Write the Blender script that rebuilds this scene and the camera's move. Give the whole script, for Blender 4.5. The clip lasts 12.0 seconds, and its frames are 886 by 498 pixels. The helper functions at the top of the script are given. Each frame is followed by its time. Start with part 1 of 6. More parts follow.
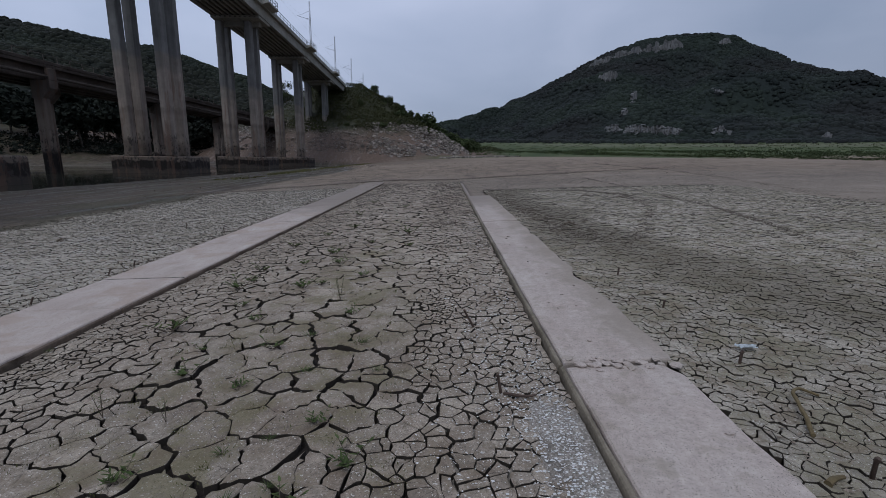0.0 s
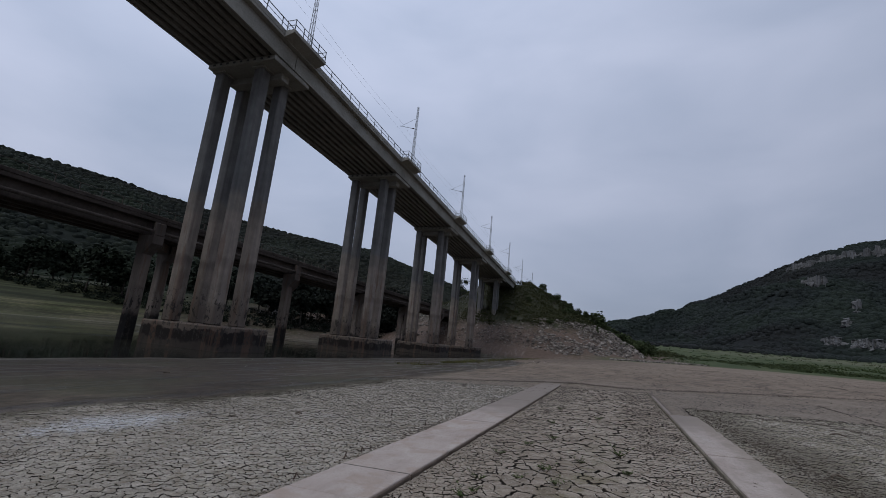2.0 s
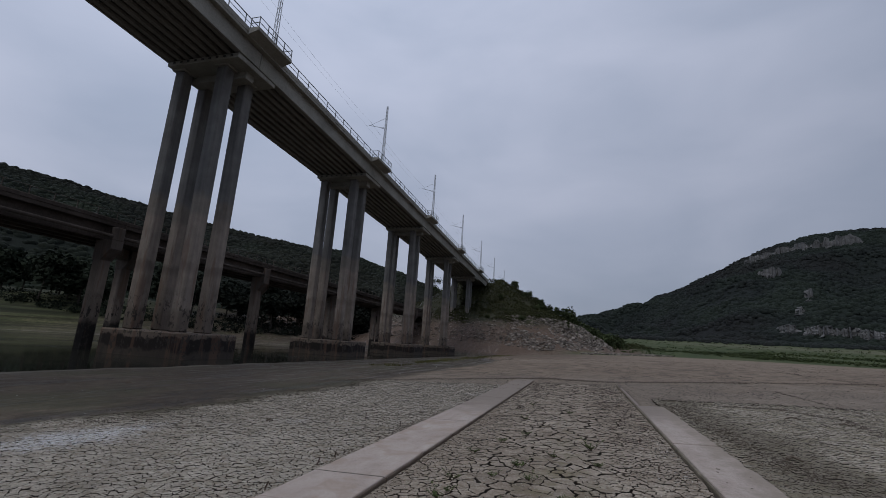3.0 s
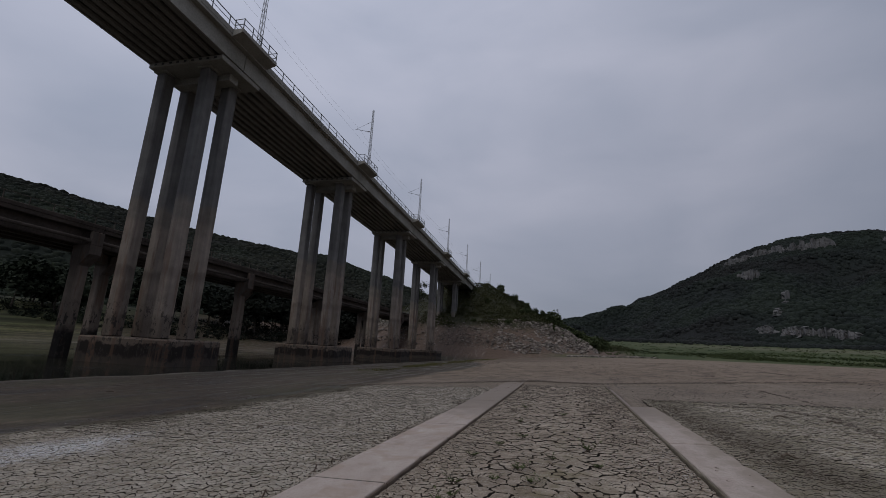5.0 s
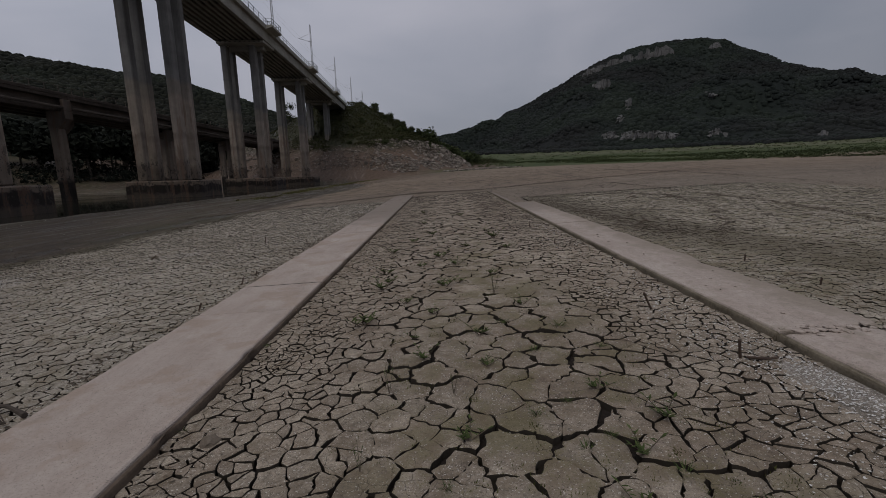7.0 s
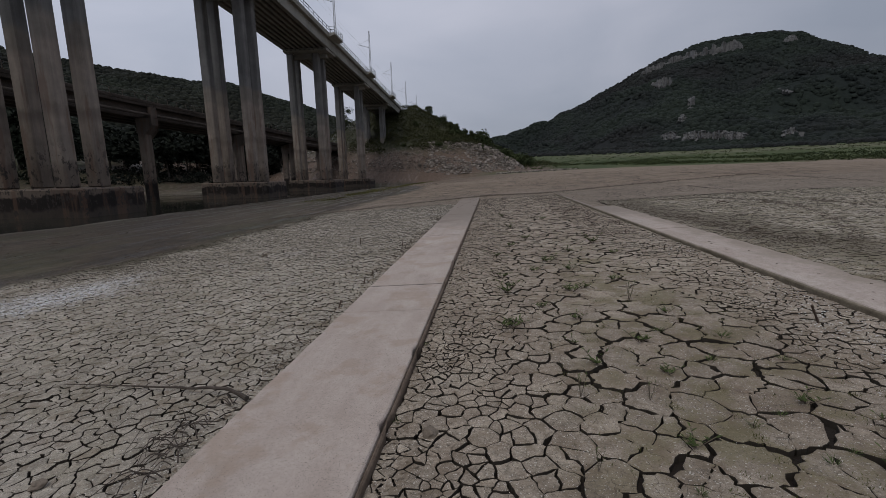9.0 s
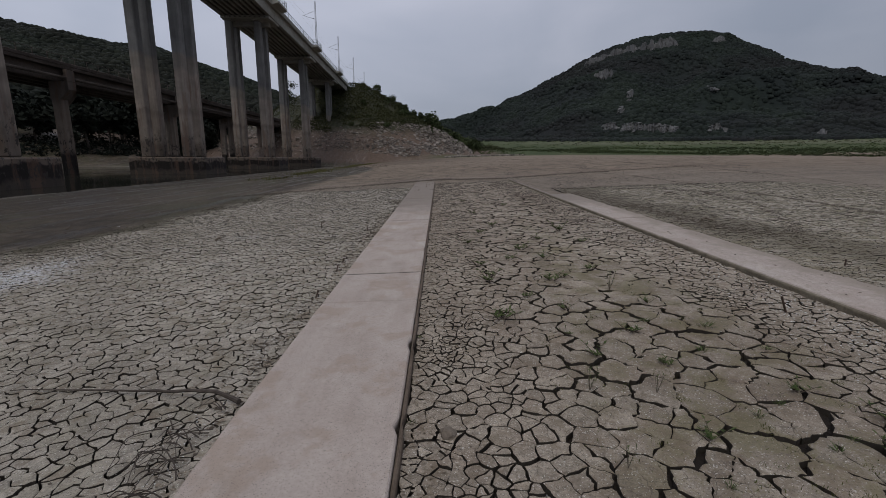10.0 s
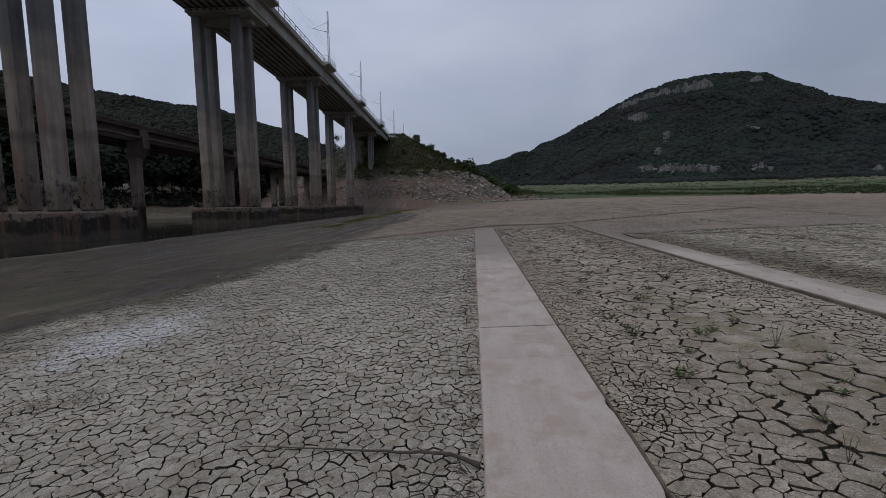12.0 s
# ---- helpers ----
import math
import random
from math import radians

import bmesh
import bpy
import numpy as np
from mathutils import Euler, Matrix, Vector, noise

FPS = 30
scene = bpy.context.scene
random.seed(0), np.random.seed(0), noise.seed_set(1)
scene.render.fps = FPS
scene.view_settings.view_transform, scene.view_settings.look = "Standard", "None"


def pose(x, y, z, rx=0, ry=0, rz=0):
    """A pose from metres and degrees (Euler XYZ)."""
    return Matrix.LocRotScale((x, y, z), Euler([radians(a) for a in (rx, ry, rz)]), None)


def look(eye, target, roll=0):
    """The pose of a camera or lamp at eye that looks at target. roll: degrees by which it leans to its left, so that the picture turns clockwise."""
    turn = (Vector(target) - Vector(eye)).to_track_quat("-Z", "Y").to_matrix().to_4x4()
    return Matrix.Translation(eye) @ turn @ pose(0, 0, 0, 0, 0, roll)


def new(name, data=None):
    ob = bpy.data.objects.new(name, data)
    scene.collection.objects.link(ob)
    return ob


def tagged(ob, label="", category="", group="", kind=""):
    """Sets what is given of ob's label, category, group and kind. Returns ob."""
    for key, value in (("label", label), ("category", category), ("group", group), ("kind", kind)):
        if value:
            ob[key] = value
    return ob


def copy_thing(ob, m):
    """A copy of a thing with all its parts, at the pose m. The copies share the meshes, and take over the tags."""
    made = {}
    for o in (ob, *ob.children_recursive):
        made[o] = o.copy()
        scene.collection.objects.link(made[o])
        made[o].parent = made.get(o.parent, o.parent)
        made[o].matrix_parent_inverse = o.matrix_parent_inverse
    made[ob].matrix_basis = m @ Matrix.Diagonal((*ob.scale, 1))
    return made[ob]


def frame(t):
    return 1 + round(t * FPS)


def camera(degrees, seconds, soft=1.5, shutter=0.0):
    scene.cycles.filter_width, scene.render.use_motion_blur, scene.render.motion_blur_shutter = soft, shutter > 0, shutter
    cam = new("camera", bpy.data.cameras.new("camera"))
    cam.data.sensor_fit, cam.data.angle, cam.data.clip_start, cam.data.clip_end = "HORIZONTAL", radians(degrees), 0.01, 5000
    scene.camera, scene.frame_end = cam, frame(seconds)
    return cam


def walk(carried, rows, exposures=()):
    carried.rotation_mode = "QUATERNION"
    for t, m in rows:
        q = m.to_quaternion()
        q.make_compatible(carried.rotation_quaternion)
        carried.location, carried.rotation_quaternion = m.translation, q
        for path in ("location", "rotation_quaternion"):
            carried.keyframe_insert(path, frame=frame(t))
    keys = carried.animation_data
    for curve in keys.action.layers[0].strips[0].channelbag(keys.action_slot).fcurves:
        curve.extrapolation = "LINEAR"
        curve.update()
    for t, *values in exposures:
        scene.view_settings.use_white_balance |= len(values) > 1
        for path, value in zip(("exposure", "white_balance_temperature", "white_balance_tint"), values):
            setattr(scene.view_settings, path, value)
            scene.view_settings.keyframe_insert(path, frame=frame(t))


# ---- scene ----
cam = camera(90.0, 12.0, soft=0.8)
PATH = [
    (0, (2.916, 0.128, 1.414), (2.918, 2.087, 1.013), 0.89),
    (0.5, (2.627, 0.093, 1.382), (2.607, 2.064, 1.045), 0.31),
    (1, (2.350, -0.329, 1.560), (1.941, 1.623, 1.410), 1.50),
    (1.5, (2.204, -0.224, 1.534), (1.565, 1.654, 1.783), 7.08),
    (2, (2.196, -0.256, 1.604), (1.477, 1.565, 2.015), 5.64),
    (2.5, (2.181, -0.265, 1.629), (1.522, 1.579, 2.034), 4.62),
    (3, (2.218, -0.262, 1.625), (1.617, 1.600, 2.043), 3.80),
    (5, (2.026, -0.238, 1.585), (1.488, 1.637, 2.025), 3.15),
    (5.5, (1.878, -0.334, 1.584), (1.350, 1.530, 2.082), -0.50),
    (6, (1.744, -0.564, 1.460), (1.390, 1.396, 1.637), -3.44),
    (6.5, (1.616, -0.241, 1.374), (1.535, 1.747, 1.171), -1.38),
    (6.7, (1.561, -0.144, 1.294), (1.563, 1.835, 1.008), -1.65),
    (8.3, (0.825, -0.285, 1.302), (0.753, 1.673, 0.897), -0.94),
    (8.5, (0.773, -0.301, 1.326), (0.681, 1.668, 0.987), -1.97),
    (9, (0.574, -0.287, 1.354), (0.354, 1.674, 1.027), -1.47),
    (9.5, (0.362, -0.161, 1.376), (0.289, 1.803, 1.001), -0.36),
    (10, (0.172, -0.180, 1.397), (0.193, 1.778, 0.992), 0.52),
    (10.5, (-0.049, -0.241, 1.488), (0.051, 1.724, 1.129), 0.37),
    (11, (-0.316, -0.242, 1.531), (-0.240, 1.735, 1.239), -1.51),
    (11.5, (-0.633, -0.091, 1.493), (-0.638, 1.895, 1.253), 2.17),
    (12, (-1.028, -0.252, 1.514), (-1.165, 1.733, 1.304), -0.59),
]
EXPOSURES = [
    (0.0, 0.14, 6000, 8), (0.5, 0.11, 6020, 8), (1.0, 0.08, 6130, 8), (2.0, -0.02, 6240, 8), (3.0, -0.14, 6390, 8), (5.0, -0.33, 6690, 10),
    (5.5, -0.41, 6720, 11), (6.0, -0.44, 6870, 10), (6.5, -0.42, 7120, 10.5), (8.5, 0.02, 6990, 8.5), (9.0, 0.04, 6870, 8.5), (9.5, 0.05, 6830, 8.5),
    (10.0, 0.06, 6770, 8.5), (10.5, 0.05, 6610, 8.5), (11.0, 0.05, 6520, 8.5), (11.5, 0.05, 6460, 8.5), (12.0, 0.04, 6420, 8.5),
]
walk(cam, [(t, look(eye, target, roll)) for t, eye, target, roll in PATH], EXPOSURES)

# ---------------------------------------------------------------- world, sun
SUN_ELEV, SUN_ROT = radians(58), radians(200)
world = bpy.data.worlds.new("overcast_sky")
scene.world = world
world.use_nodes = True
wn, wl = world.node_tree.nodes, world.node_tree.links
wn.clear()
w_out = wn.new("ShaderNodeOutputWorld")
w_bg = wn.new("ShaderNodeBackground")
w_sky = wn.new("ShaderNodeTexSky")
w_sky.sky_type, w_sky.sun_disc = "NISHITA", False
w_sky.sun_elevation, w_sky.sun_rotation = SUN_ELEV, SUN_ROT
w_sky.air_density, w_sky.dust_density, w_sky.ozone_density = 1.0, 3.0, 2.0
w_co = wn.new("ShaderNodeTexCoord")
w_map = wn.new("ShaderNodeMapping")
w_map.inputs["Scale"].default_value = (1.0, 1.0, 2.2)
w_noise = wn.new("ShaderNodeTexNoise")
w_noise.inputs["Scale"].default_value, w_noise.inputs["Detail"].default_value = 2.3, 5.0
w_noise.inputs["Roughness"].default_value, w_noise.inputs["Distortion"].default_value = 0.45, 0.3
w_ramp = wn.new("ShaderNodeValToRGB")
w_ramp.color_ramp.elements[0].position, w_ramp.color_ramp.elements[0].color = 0.30, (3.42, 3.85, 5.0, 1)
w_ramp.color_ramp.elements[1].position, w_ramp.color_ramp.elements[1].color = 0.70, (4.98, 5.25, 6.5, 1)
w_mix = wn.new("ShaderNodeMixRGB")
w_mix.inputs[0].default_value = 0.9
w_bg.inputs["Strength"].default_value = 0.093
# an overcast sky is brighter overhead than near the skyline
w_sep, w_up, w_mul = wn.new("ShaderNodeSeparateXYZ"), wn.new("ShaderNodeMapRange"), wn.new("ShaderNodeMixRGB")
w_up.inputs["From Min"].default_value, w_up.inputs["From Max"].default_value = 0.05, 0.75
w_up.inputs["To Min"].default_value, w_up.inputs["To Max"].default_value = 0.82, 1.42
w_mul.blend_type = "MULTIPLY"
w_mul.inputs[0].default_value = 1.0
wl.new(w_co.outputs["Generated"], w_sep.inputs[0])
wl.new(w_sep.outputs["Z"], w_up.inputs["Value"])
# the sky is brighter towards the west and dimmer towards the east
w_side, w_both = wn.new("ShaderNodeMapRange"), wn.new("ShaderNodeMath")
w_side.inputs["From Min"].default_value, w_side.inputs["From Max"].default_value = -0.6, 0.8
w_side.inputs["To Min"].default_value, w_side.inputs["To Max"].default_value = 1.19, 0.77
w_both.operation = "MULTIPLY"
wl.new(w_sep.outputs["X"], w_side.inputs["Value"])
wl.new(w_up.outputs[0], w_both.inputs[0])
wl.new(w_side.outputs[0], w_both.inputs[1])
wl.new(w_co.outputs["Generated"], w_map.inputs["Vector"])
wl.new(w_map.outputs[0], w_noise.inputs["Vector"])
wl.new(w_noise.outputs["Fac"], w_ramp.inputs[0])
wl.new(w_sky.outputs[0], w_mix.inputs[1])
wl.new(w_ramp.outputs[0], w_mul.inputs[1])
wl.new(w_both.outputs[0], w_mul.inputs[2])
wl.new(w_mul.outputs[0], w_mix.inputs[2])
wl.new(w_mix.outputs[0], w_bg.inputs["Color"])
wl.new(w_bg.outputs[0], w_out.inputs["Surface"])

sun_data = bpy.data.lights.new("sun", "SUN")
sun_data.energy, sun_data.angle, sun_data.color = 0.85, radians(25), (1.0, 0.97, 0.92)
sun = new("sun", sun_data)
sun.matrix_world = look((0, 0, 60), (12, 30, 0))


# ---------------------------------------------------------------- materials
def material(name, rough=0.9, metal=0.0, spec=0.3):
    m = bpy.data.materials.new(name)
    m.use_nodes = True
    b = m.node_tree.nodes["Principled BSDF"]
    b.inputs["Roughness"].default_value = rough
    b.inputs["Metallic"].default_value = metal
    b.inputs["Specular IOR Level"].default_value = spec
    return m, m.node_tree.nodes, m.node_tree.links, b


def position(nodes):
    return nodes.new("ShaderNodeNewGeometry").outputs["Position"]


def noise_tex(nodes, links, vec, scale, detail=4.0, rough=0.6, stretch=None):
    if stretch:
        mp = nodes.new("ShaderNodeMapping")
        mp.inputs["Scale"].default_value = stretch
        links.new(vec, mp.inputs["Vector"])
        vec = mp.outputs[0]
    n = nodes.new("ShaderNodeTexNoise")
    n.inputs["Scale"].default_value, n.inputs["Detail"].default_value, n.inputs["Roughness"].default_value = scale, detail, rough
    links.new(vec, n.inputs["Vector"])
    return n.outputs["Fac"]


def ramp(nodes, links, fac, *stops):
    r = nodes.new("ShaderNodeValToRGB")
    e = r.color_ramp.elements
    while len(e) < len(stops):
        e.new(0.5)
    for el, (p, c) in zip(e, stops):
        el.position = p
        el.color = (*c, 1) if len(c) == 3 else c
    links.new(fac, r.inputs[0])
    return r.outputs[0]


def grey(v):
    return (v, v, v)


def mix(nodes, links, fac, a, b, mode="MIX"):
    m = nodes.new("ShaderNodeMixRGB")
    m.blend_type = mode
    for sock, v in zip(m.inputs, (fac, a, b)):
        if isinstance(v, (int, float)):
            sock.default_value = v if sock.type == "VALUE" else (v, v, v, 1)
        elif isinstance(v, tuple):
            sock.default_value = (*v, 1)
        else:
            links.new(v, sock)
    return m.outputs[0]


def bump(nodes, links, bsdf, height, strength=0.4, distance=0.02):
    b = nodes.new("ShaderNodeBump")
    b.inputs["Strength"].default_value, b.inputs["Distance"].default_value = strength, distance
    links.new(height, b.inputs["Height"])
    links.new(b.outputs[0], bsdf.inputs["Normal"])


def math_node(nodes, links, op, a, b=0.0, clamp=False):
    m = nodes.new("ShaderNodeMath")
    m.operation, m.use_clamp = op, clamp
    for sock, v in zip(m.inputs, (a, b)):
        if isinstance(v, (int, float)):
            sock.default_value = v
        else:
            links.new(v, sock)
    return m.outputs[0]


def smooth_step(nodes, links, value, lo, hi):
    m = nodes.new("ShaderNodeMapRange")
    m.interpolation_type = "SMOOTHSTEP"
    m.inputs["From Min"].default_value, m.inputs["From Max"].default_value = lo, hi
    links.new(value, m.inputs["Value"])
    return m.outputs[0]


def mottled(name, dark, light, big=0.6, small=14.0, rough=0.92, relief=0.4, depth=0.01, spec=0.25, per_piece=0.0):
    """A surface with stains and grain, between two colours."""
    m, n, l, b = material(name, rough, 0.0, spec)
    p = position(n)
    a = noise_tex(n, l, p, big, 5.0, 0.6)
    g = noise_tex(n, l, p, small, 6.0, 0.7)
    f = mix(n, l, 0.45, a, g)
    c = ramp(n, l, f, (0.34, dark), (0.66, light))
    if per_piece:
        info = n.new("ShaderNodeObjectInfo").outputs["Random"]
        isl = n.new("ShaderNodeNewGeometry").outputs["Random Per Island"]
        rnd = math_node(n, l, "FRACT", math_node(n, l, "ADD", info, isl))
        v = ramp(n, l, rnd, (0.0, grey(1 - per_piece)), (1.0, grey(1 + per_piece * 0.6)))
        c = mix(n, l, 1.0, c, v, "MULTIPLY")
    l.new(c, b.inputs["Base Color"])
    bump(n, l, b, g, relief, depth)
    return m


def pier_concrete(name, levels, drip=1.0):
    """Board-marked concrete with vertical streaks and the rings that old water levels left on it."""
    m, n, l, b = material(name, 0.9, 0.0, 0.25)
    p = position(n)
    z = n.new("ShaderNodeSeparateXYZ")
    l.new(p, z.inputs[0])
    streak = noise_tex(n, l, p, 1.0, 4.0, 0.6, (2.2, 2.2, 0.10))
    blot = noise_tex(n, l, p, 0.5, 5.0, 0.65)
    grain = noise_tex(n, l, p, 9.0, 5.0, 0.7)
    wob = math_node(n, l, "MULTIPLY_ADD", blot, 1.6)
    wob.node.inputs[2].default_value = -0.8
    zz = math_node(n, l, "ADD", z.outputs["Z"], wob)
    col = None
    for k, (lev, c, soft) in enumerate(levels):
        if col is None:
            rgb = n.new("ShaderNodeRGB")
            rgb.outputs[0].default_value = (*c, 1)
            col = rgb.outputs[0]
        else:
            col = mix(n, l, smooth_step(n, l, zz, lev - soft, lev + soft), col, c)
    s = ramp(n, l, mix(n, l, 0.5, streak, blot), (0.30, grey(1 - 0.50 * drip)), (0.52, grey(1 - 0.05 * drip)), (0.70, grey(1 + 0.42 * drip)))
    col = mix(n, l, 1.0, col, s, "MULTIPLY")
    rust = noise_tex(n, l, p, 1.3, 4.0, 0.6, (1.0, 1.0, 0.12))
    wash = math_node(n, l, "MULTIPLY", smooth_step(n, l, rust, 0.52, 0.62), math_node(n, l, "SUBTRACT", 1.0, smooth_step(n, l, zz, 8.5, 12.5)))
    col = mix(n, l, math_node(n, l, "MULTIPLY", wash, 0.55), col, (0.135, 0.080, 0.056))
    # dark crusts left by mussels, low on the shafts
    crust = noise_tex(n, l, p, 2.6, 4.0, 0.65, (1.0, 1.0, 0.55))
    low = math_node(n, l, "SUBTRACT", 1.0, smooth_step(n, l, zz, 2.4, 5.0))
    cm = math_node(n, l, "MULTIPLY", smooth_step(n, l, mix(n, l, 0.25, crust, grain), 0.53, 0.57), low)
    col = mix(n, l, cm, col, (0.045, 0.038, 0.033))
    l.new(col, b.inputs["Base Color"])
    bump(n, l, b, grain, 0.35, 0.02)
    return m


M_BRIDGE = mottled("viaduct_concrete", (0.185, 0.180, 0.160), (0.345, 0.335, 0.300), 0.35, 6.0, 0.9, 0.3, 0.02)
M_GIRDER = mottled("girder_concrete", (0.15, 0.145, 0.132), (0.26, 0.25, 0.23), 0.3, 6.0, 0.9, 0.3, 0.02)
M_PIER = pier_concrete("pier_concrete", [(0, (0.150, 0.122, 0.100), 1), (3.0, (0.245, 0.205, 0.172), 0.5), (6.2, (0.185, 0.152, 0.128), 0.35), (7.0, (0.255, 0.216, 0.183), 0.3), (11.2, (0.200, 0.176, 0.152), 0.3), (13.0, (0.150, 0.147, 0.143), 0.4)])
# lowest plinth band is paler: the water's reflected sheen put into the colour
M_PLINTH = pier_concrete("plinth_concrete", [(0, (0.062, 0.050, 0.041), 1), (-0.30, (0.020, 0.016, 0.014), 0.15), (0.66, (0.142, 0.112, 0.090), 0.10)], 0.5)
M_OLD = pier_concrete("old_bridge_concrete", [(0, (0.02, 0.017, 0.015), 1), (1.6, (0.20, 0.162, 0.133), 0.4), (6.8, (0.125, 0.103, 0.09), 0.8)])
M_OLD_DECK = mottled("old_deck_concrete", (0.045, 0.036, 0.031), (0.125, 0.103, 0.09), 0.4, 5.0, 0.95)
M_STEEL = mottled("weathered_steel", (0.09, 0.10, 0.11), (0.20, 0.21, 0.22), 1.5, 20.0, 0.6, 0.1, 0.002)
M_MAST = mottled("galvanised_steel", (0.30, 0.32, 0.34), (0.48, 0.50, 0.52), 1.0, 15.0, 0.55, 0.1, 0.002)
M_WIRE = mottled("dark_wire", (0.04, 0.04, 0.045), (0.07, 0.07, 0.075), 1.0, 10.0, 0.6, 0.0, 0.001)
M_ROCK = mottled("grey_rock", (0.075, 0.060, 0.050), (0.29, 0.258, 0.228), 0.8, 5.0, 0.95, 0.6, 0.03, 0.2, 0.6)


def plate_material(name, dark, light, moss=0.0, white=0.0, salt=False, damp=False):
    m, n, l, b = material(name, 0.95, 0.0, 0.2)
    p = position(n)
    big = noise_tex(n, l, p, 0.55, 4.0, 0.6)
    mid = noise_tex(n, l, p, 4.5, 5.0, 0.65)
    fine = noise_tex(n, l, p, 70.0, 5.0, 0.75)
    c = ramp(n, l, mix(n, l, 0.5, big, mid), (0.36, dark), (0.64, light))
    isl = n.new("ShaderNodeNewGeometry").outputs["Random Per Island"]
    obr = n.new("ShaderNodeObjectInfo").outputs["Random"]
    rnd = math_node(n, l, "FRACT", math_node(n, l, "ADD", isl, obr))
    c = mix(n, l, 1.0, c, ramp(n, l, rnd, (0.0, grey(0.86)), (1.0, grey(1.12))), "MULTIPLY")
    c = mix(n, l, 1.0, c, ramp(n, l, fine, (0.38, grey(0.82)), (0.62, grey(1.15))), "MULTIPLY")
    grit = noise_tex(n, l, p, 24.0, 6.0, 0.8)
    c = mix(n, l, 1.0, c, ramp(n, l, grit, (0.38, grey(0.72)), (0.5, grey(1.0)), (0.62, grey(1.18))), "MULTIPLY")
    pit = noise_tex(n, l, p, 105.0, 3.0, 0.6)
    c = mix(n, l, math_node(n, l, "MULTIPLY", smooth_step(n, l, pit, 0.575, 0.64), 0.6), c, (0.075, 0.06, 0.045))
    fleck = noise_tex(n, l, p, 95.0, 2.0, 0.5)
    c = mix(n, l, math_node(n, l, "MULTIPLY", smooth_step(n, l, fleck, 0.63, 0.68), 0.8), c, (0.56, 0.53, 0.48))
    if moss:
        patch = mix(n, l, 0.35, noise_tex(n, l, p, 3.0, 5.0, 0.7), fine)
        grown = math_node(n, l, "MULTIPLY", smooth_step(n, l, patch, 0.48, 0.56), moss)
        if moss > 0.5:
            # it grows only on the hollow middle of the old carriageway
            mp = n.new("ShaderNodeSeparateXYZ")
            l.new(p, mp.inputs[0])
            off = math_node(n, l, "ABSOLUTE", math_node(n, l, "ADD", mp.outputs["X"], -1.95))
            off = math_node(n, l, "ADD", off, math_node(n, l, "MULTIPLY", mp.outputs["Y"], 0.12))
            grown = math_node(n, l, "MULTIPLY", grown, math_node(n, l, "SUBTRACT", 1.0, smooth_step(n, l, off, 0.7, 1.5)))
        c = mix(n, l, grown, c, (0.112, 0.098, 0.042))
        if moss > 0.5:
            # hairline cracks that have not opened yet
            sway = n.new("ShaderNodeVectorMath")
            sway.operation = "MULTIPLY_ADD"
            wave = n.new("ShaderNodeTexNoise")
            wave.inputs["Scale"].default_value, wave.inputs["Detail"].default_value = 14.0, 4.0
            l.new(p, wave.inputs["Vector"])
            l.new(wave.outputs["Color"], sway.inputs[0])
            sway.inputs[1].default_value = (0.07, 0.07, 0.0)
            l.new(p, sway.inputs[2])
            net = n.new("ShaderNodeTexVoronoi")
            net.feature, net.voronoi_dimensions = "DISTANCE_TO_EDGE", "2D"
            net.inputs["Scale"].default_value = 9.0
            l.new(sway.outputs[0], net.inputs["Vector"])
            hair = math_node(n, l, "SUBTRACT", 1.0, smooth_step(n, l, net.outputs["Distance"], 0.004, 0.022))
            hair = math_node(n, l, "MULTIPLY", hair, smooth_step(n, l, noise_tex(n, l, p, 3.7, 3.0, 0.6), 0.47, 0.56))
            c = mix(n, l, math_node(n, l, "MULTIPLY", hair, 0.7), c, (0.060, 0.047, 0.036))
        stain = noise_tex(n, l, p, 7.0, 5.0, 0.7)
        c = mix(n, l, math_node(n, l, "MULTIPLY", smooth_step(n, l, stain, 0.52, 0.60), 0.5), c, (0.15, 0.115, 0.08))
    if white:
        patch = noise_tex(n, l, p, 0.45, 4.0, 0.6)
        c = mix(n, l, math_node(n, l, "MULTIPLY", smooth_step(n, l, patch, 0.55, 0.75), white), c, (0.5, 0.5, 0.52))
    if salt:
        # a white crust that dried out along the last waterline
        sp = n.new("ShaderNodeSeparateXYZ")
        l.new(p, sp.inputs[0])
        dx = math_node(n, l, "ABSOLUTE", math_node(n, l, "ADD", sp.outputs["X"], 5.65))
        dy = math_node(n, l, "ABSOLUTE", math_node(n, l, "ADD", sp.outputs["Y"], -5.4))
        reach = math_node(n, l, "ADD", math_node(n, l, "MULTIPLY", dx, 0.62), math_node(n, l, "MULTIPLY", dy, 0.36))
        reach = math_node(n, l, "ADD", reach, math_node(n, l, "MULTIPLY", math_node(n, l, "SUBTRACT", mid, 0.5), 1.6))
        crust = math_node(n, l, "SUBTRACT", 1.0, smooth_step(n, l, reach, 0.15, 0.75))
        # the outermost plates are still damp
        brink = math_node(n, l, "ADD", sp.outputs["X"], math_node(n, l, "MULTIPLY", math_node(n, l, "SUBTRACT", 1.0, smooth_step(n, l, sp.outputs["Y"], 5.0, 11.0)), 0.8))
        brink = math_node(n, l, "ADD", brink, math_node(n, l, "MULTIPLY", math_node(n, l, "SUBTRACT", big, 0.5), 2.2))
        brink = math_node(n, l, "ADD", brink, math_node(n, l, "MULTIPLY", math_node(n, l, "SUBTRACT", mid, 0.5), 1.2))
        moist = math_node(n, l, "SUBTRACT", 1.0, smooth_step(n, l, brink, SHORE - 0.5, SHORE + 0.35))
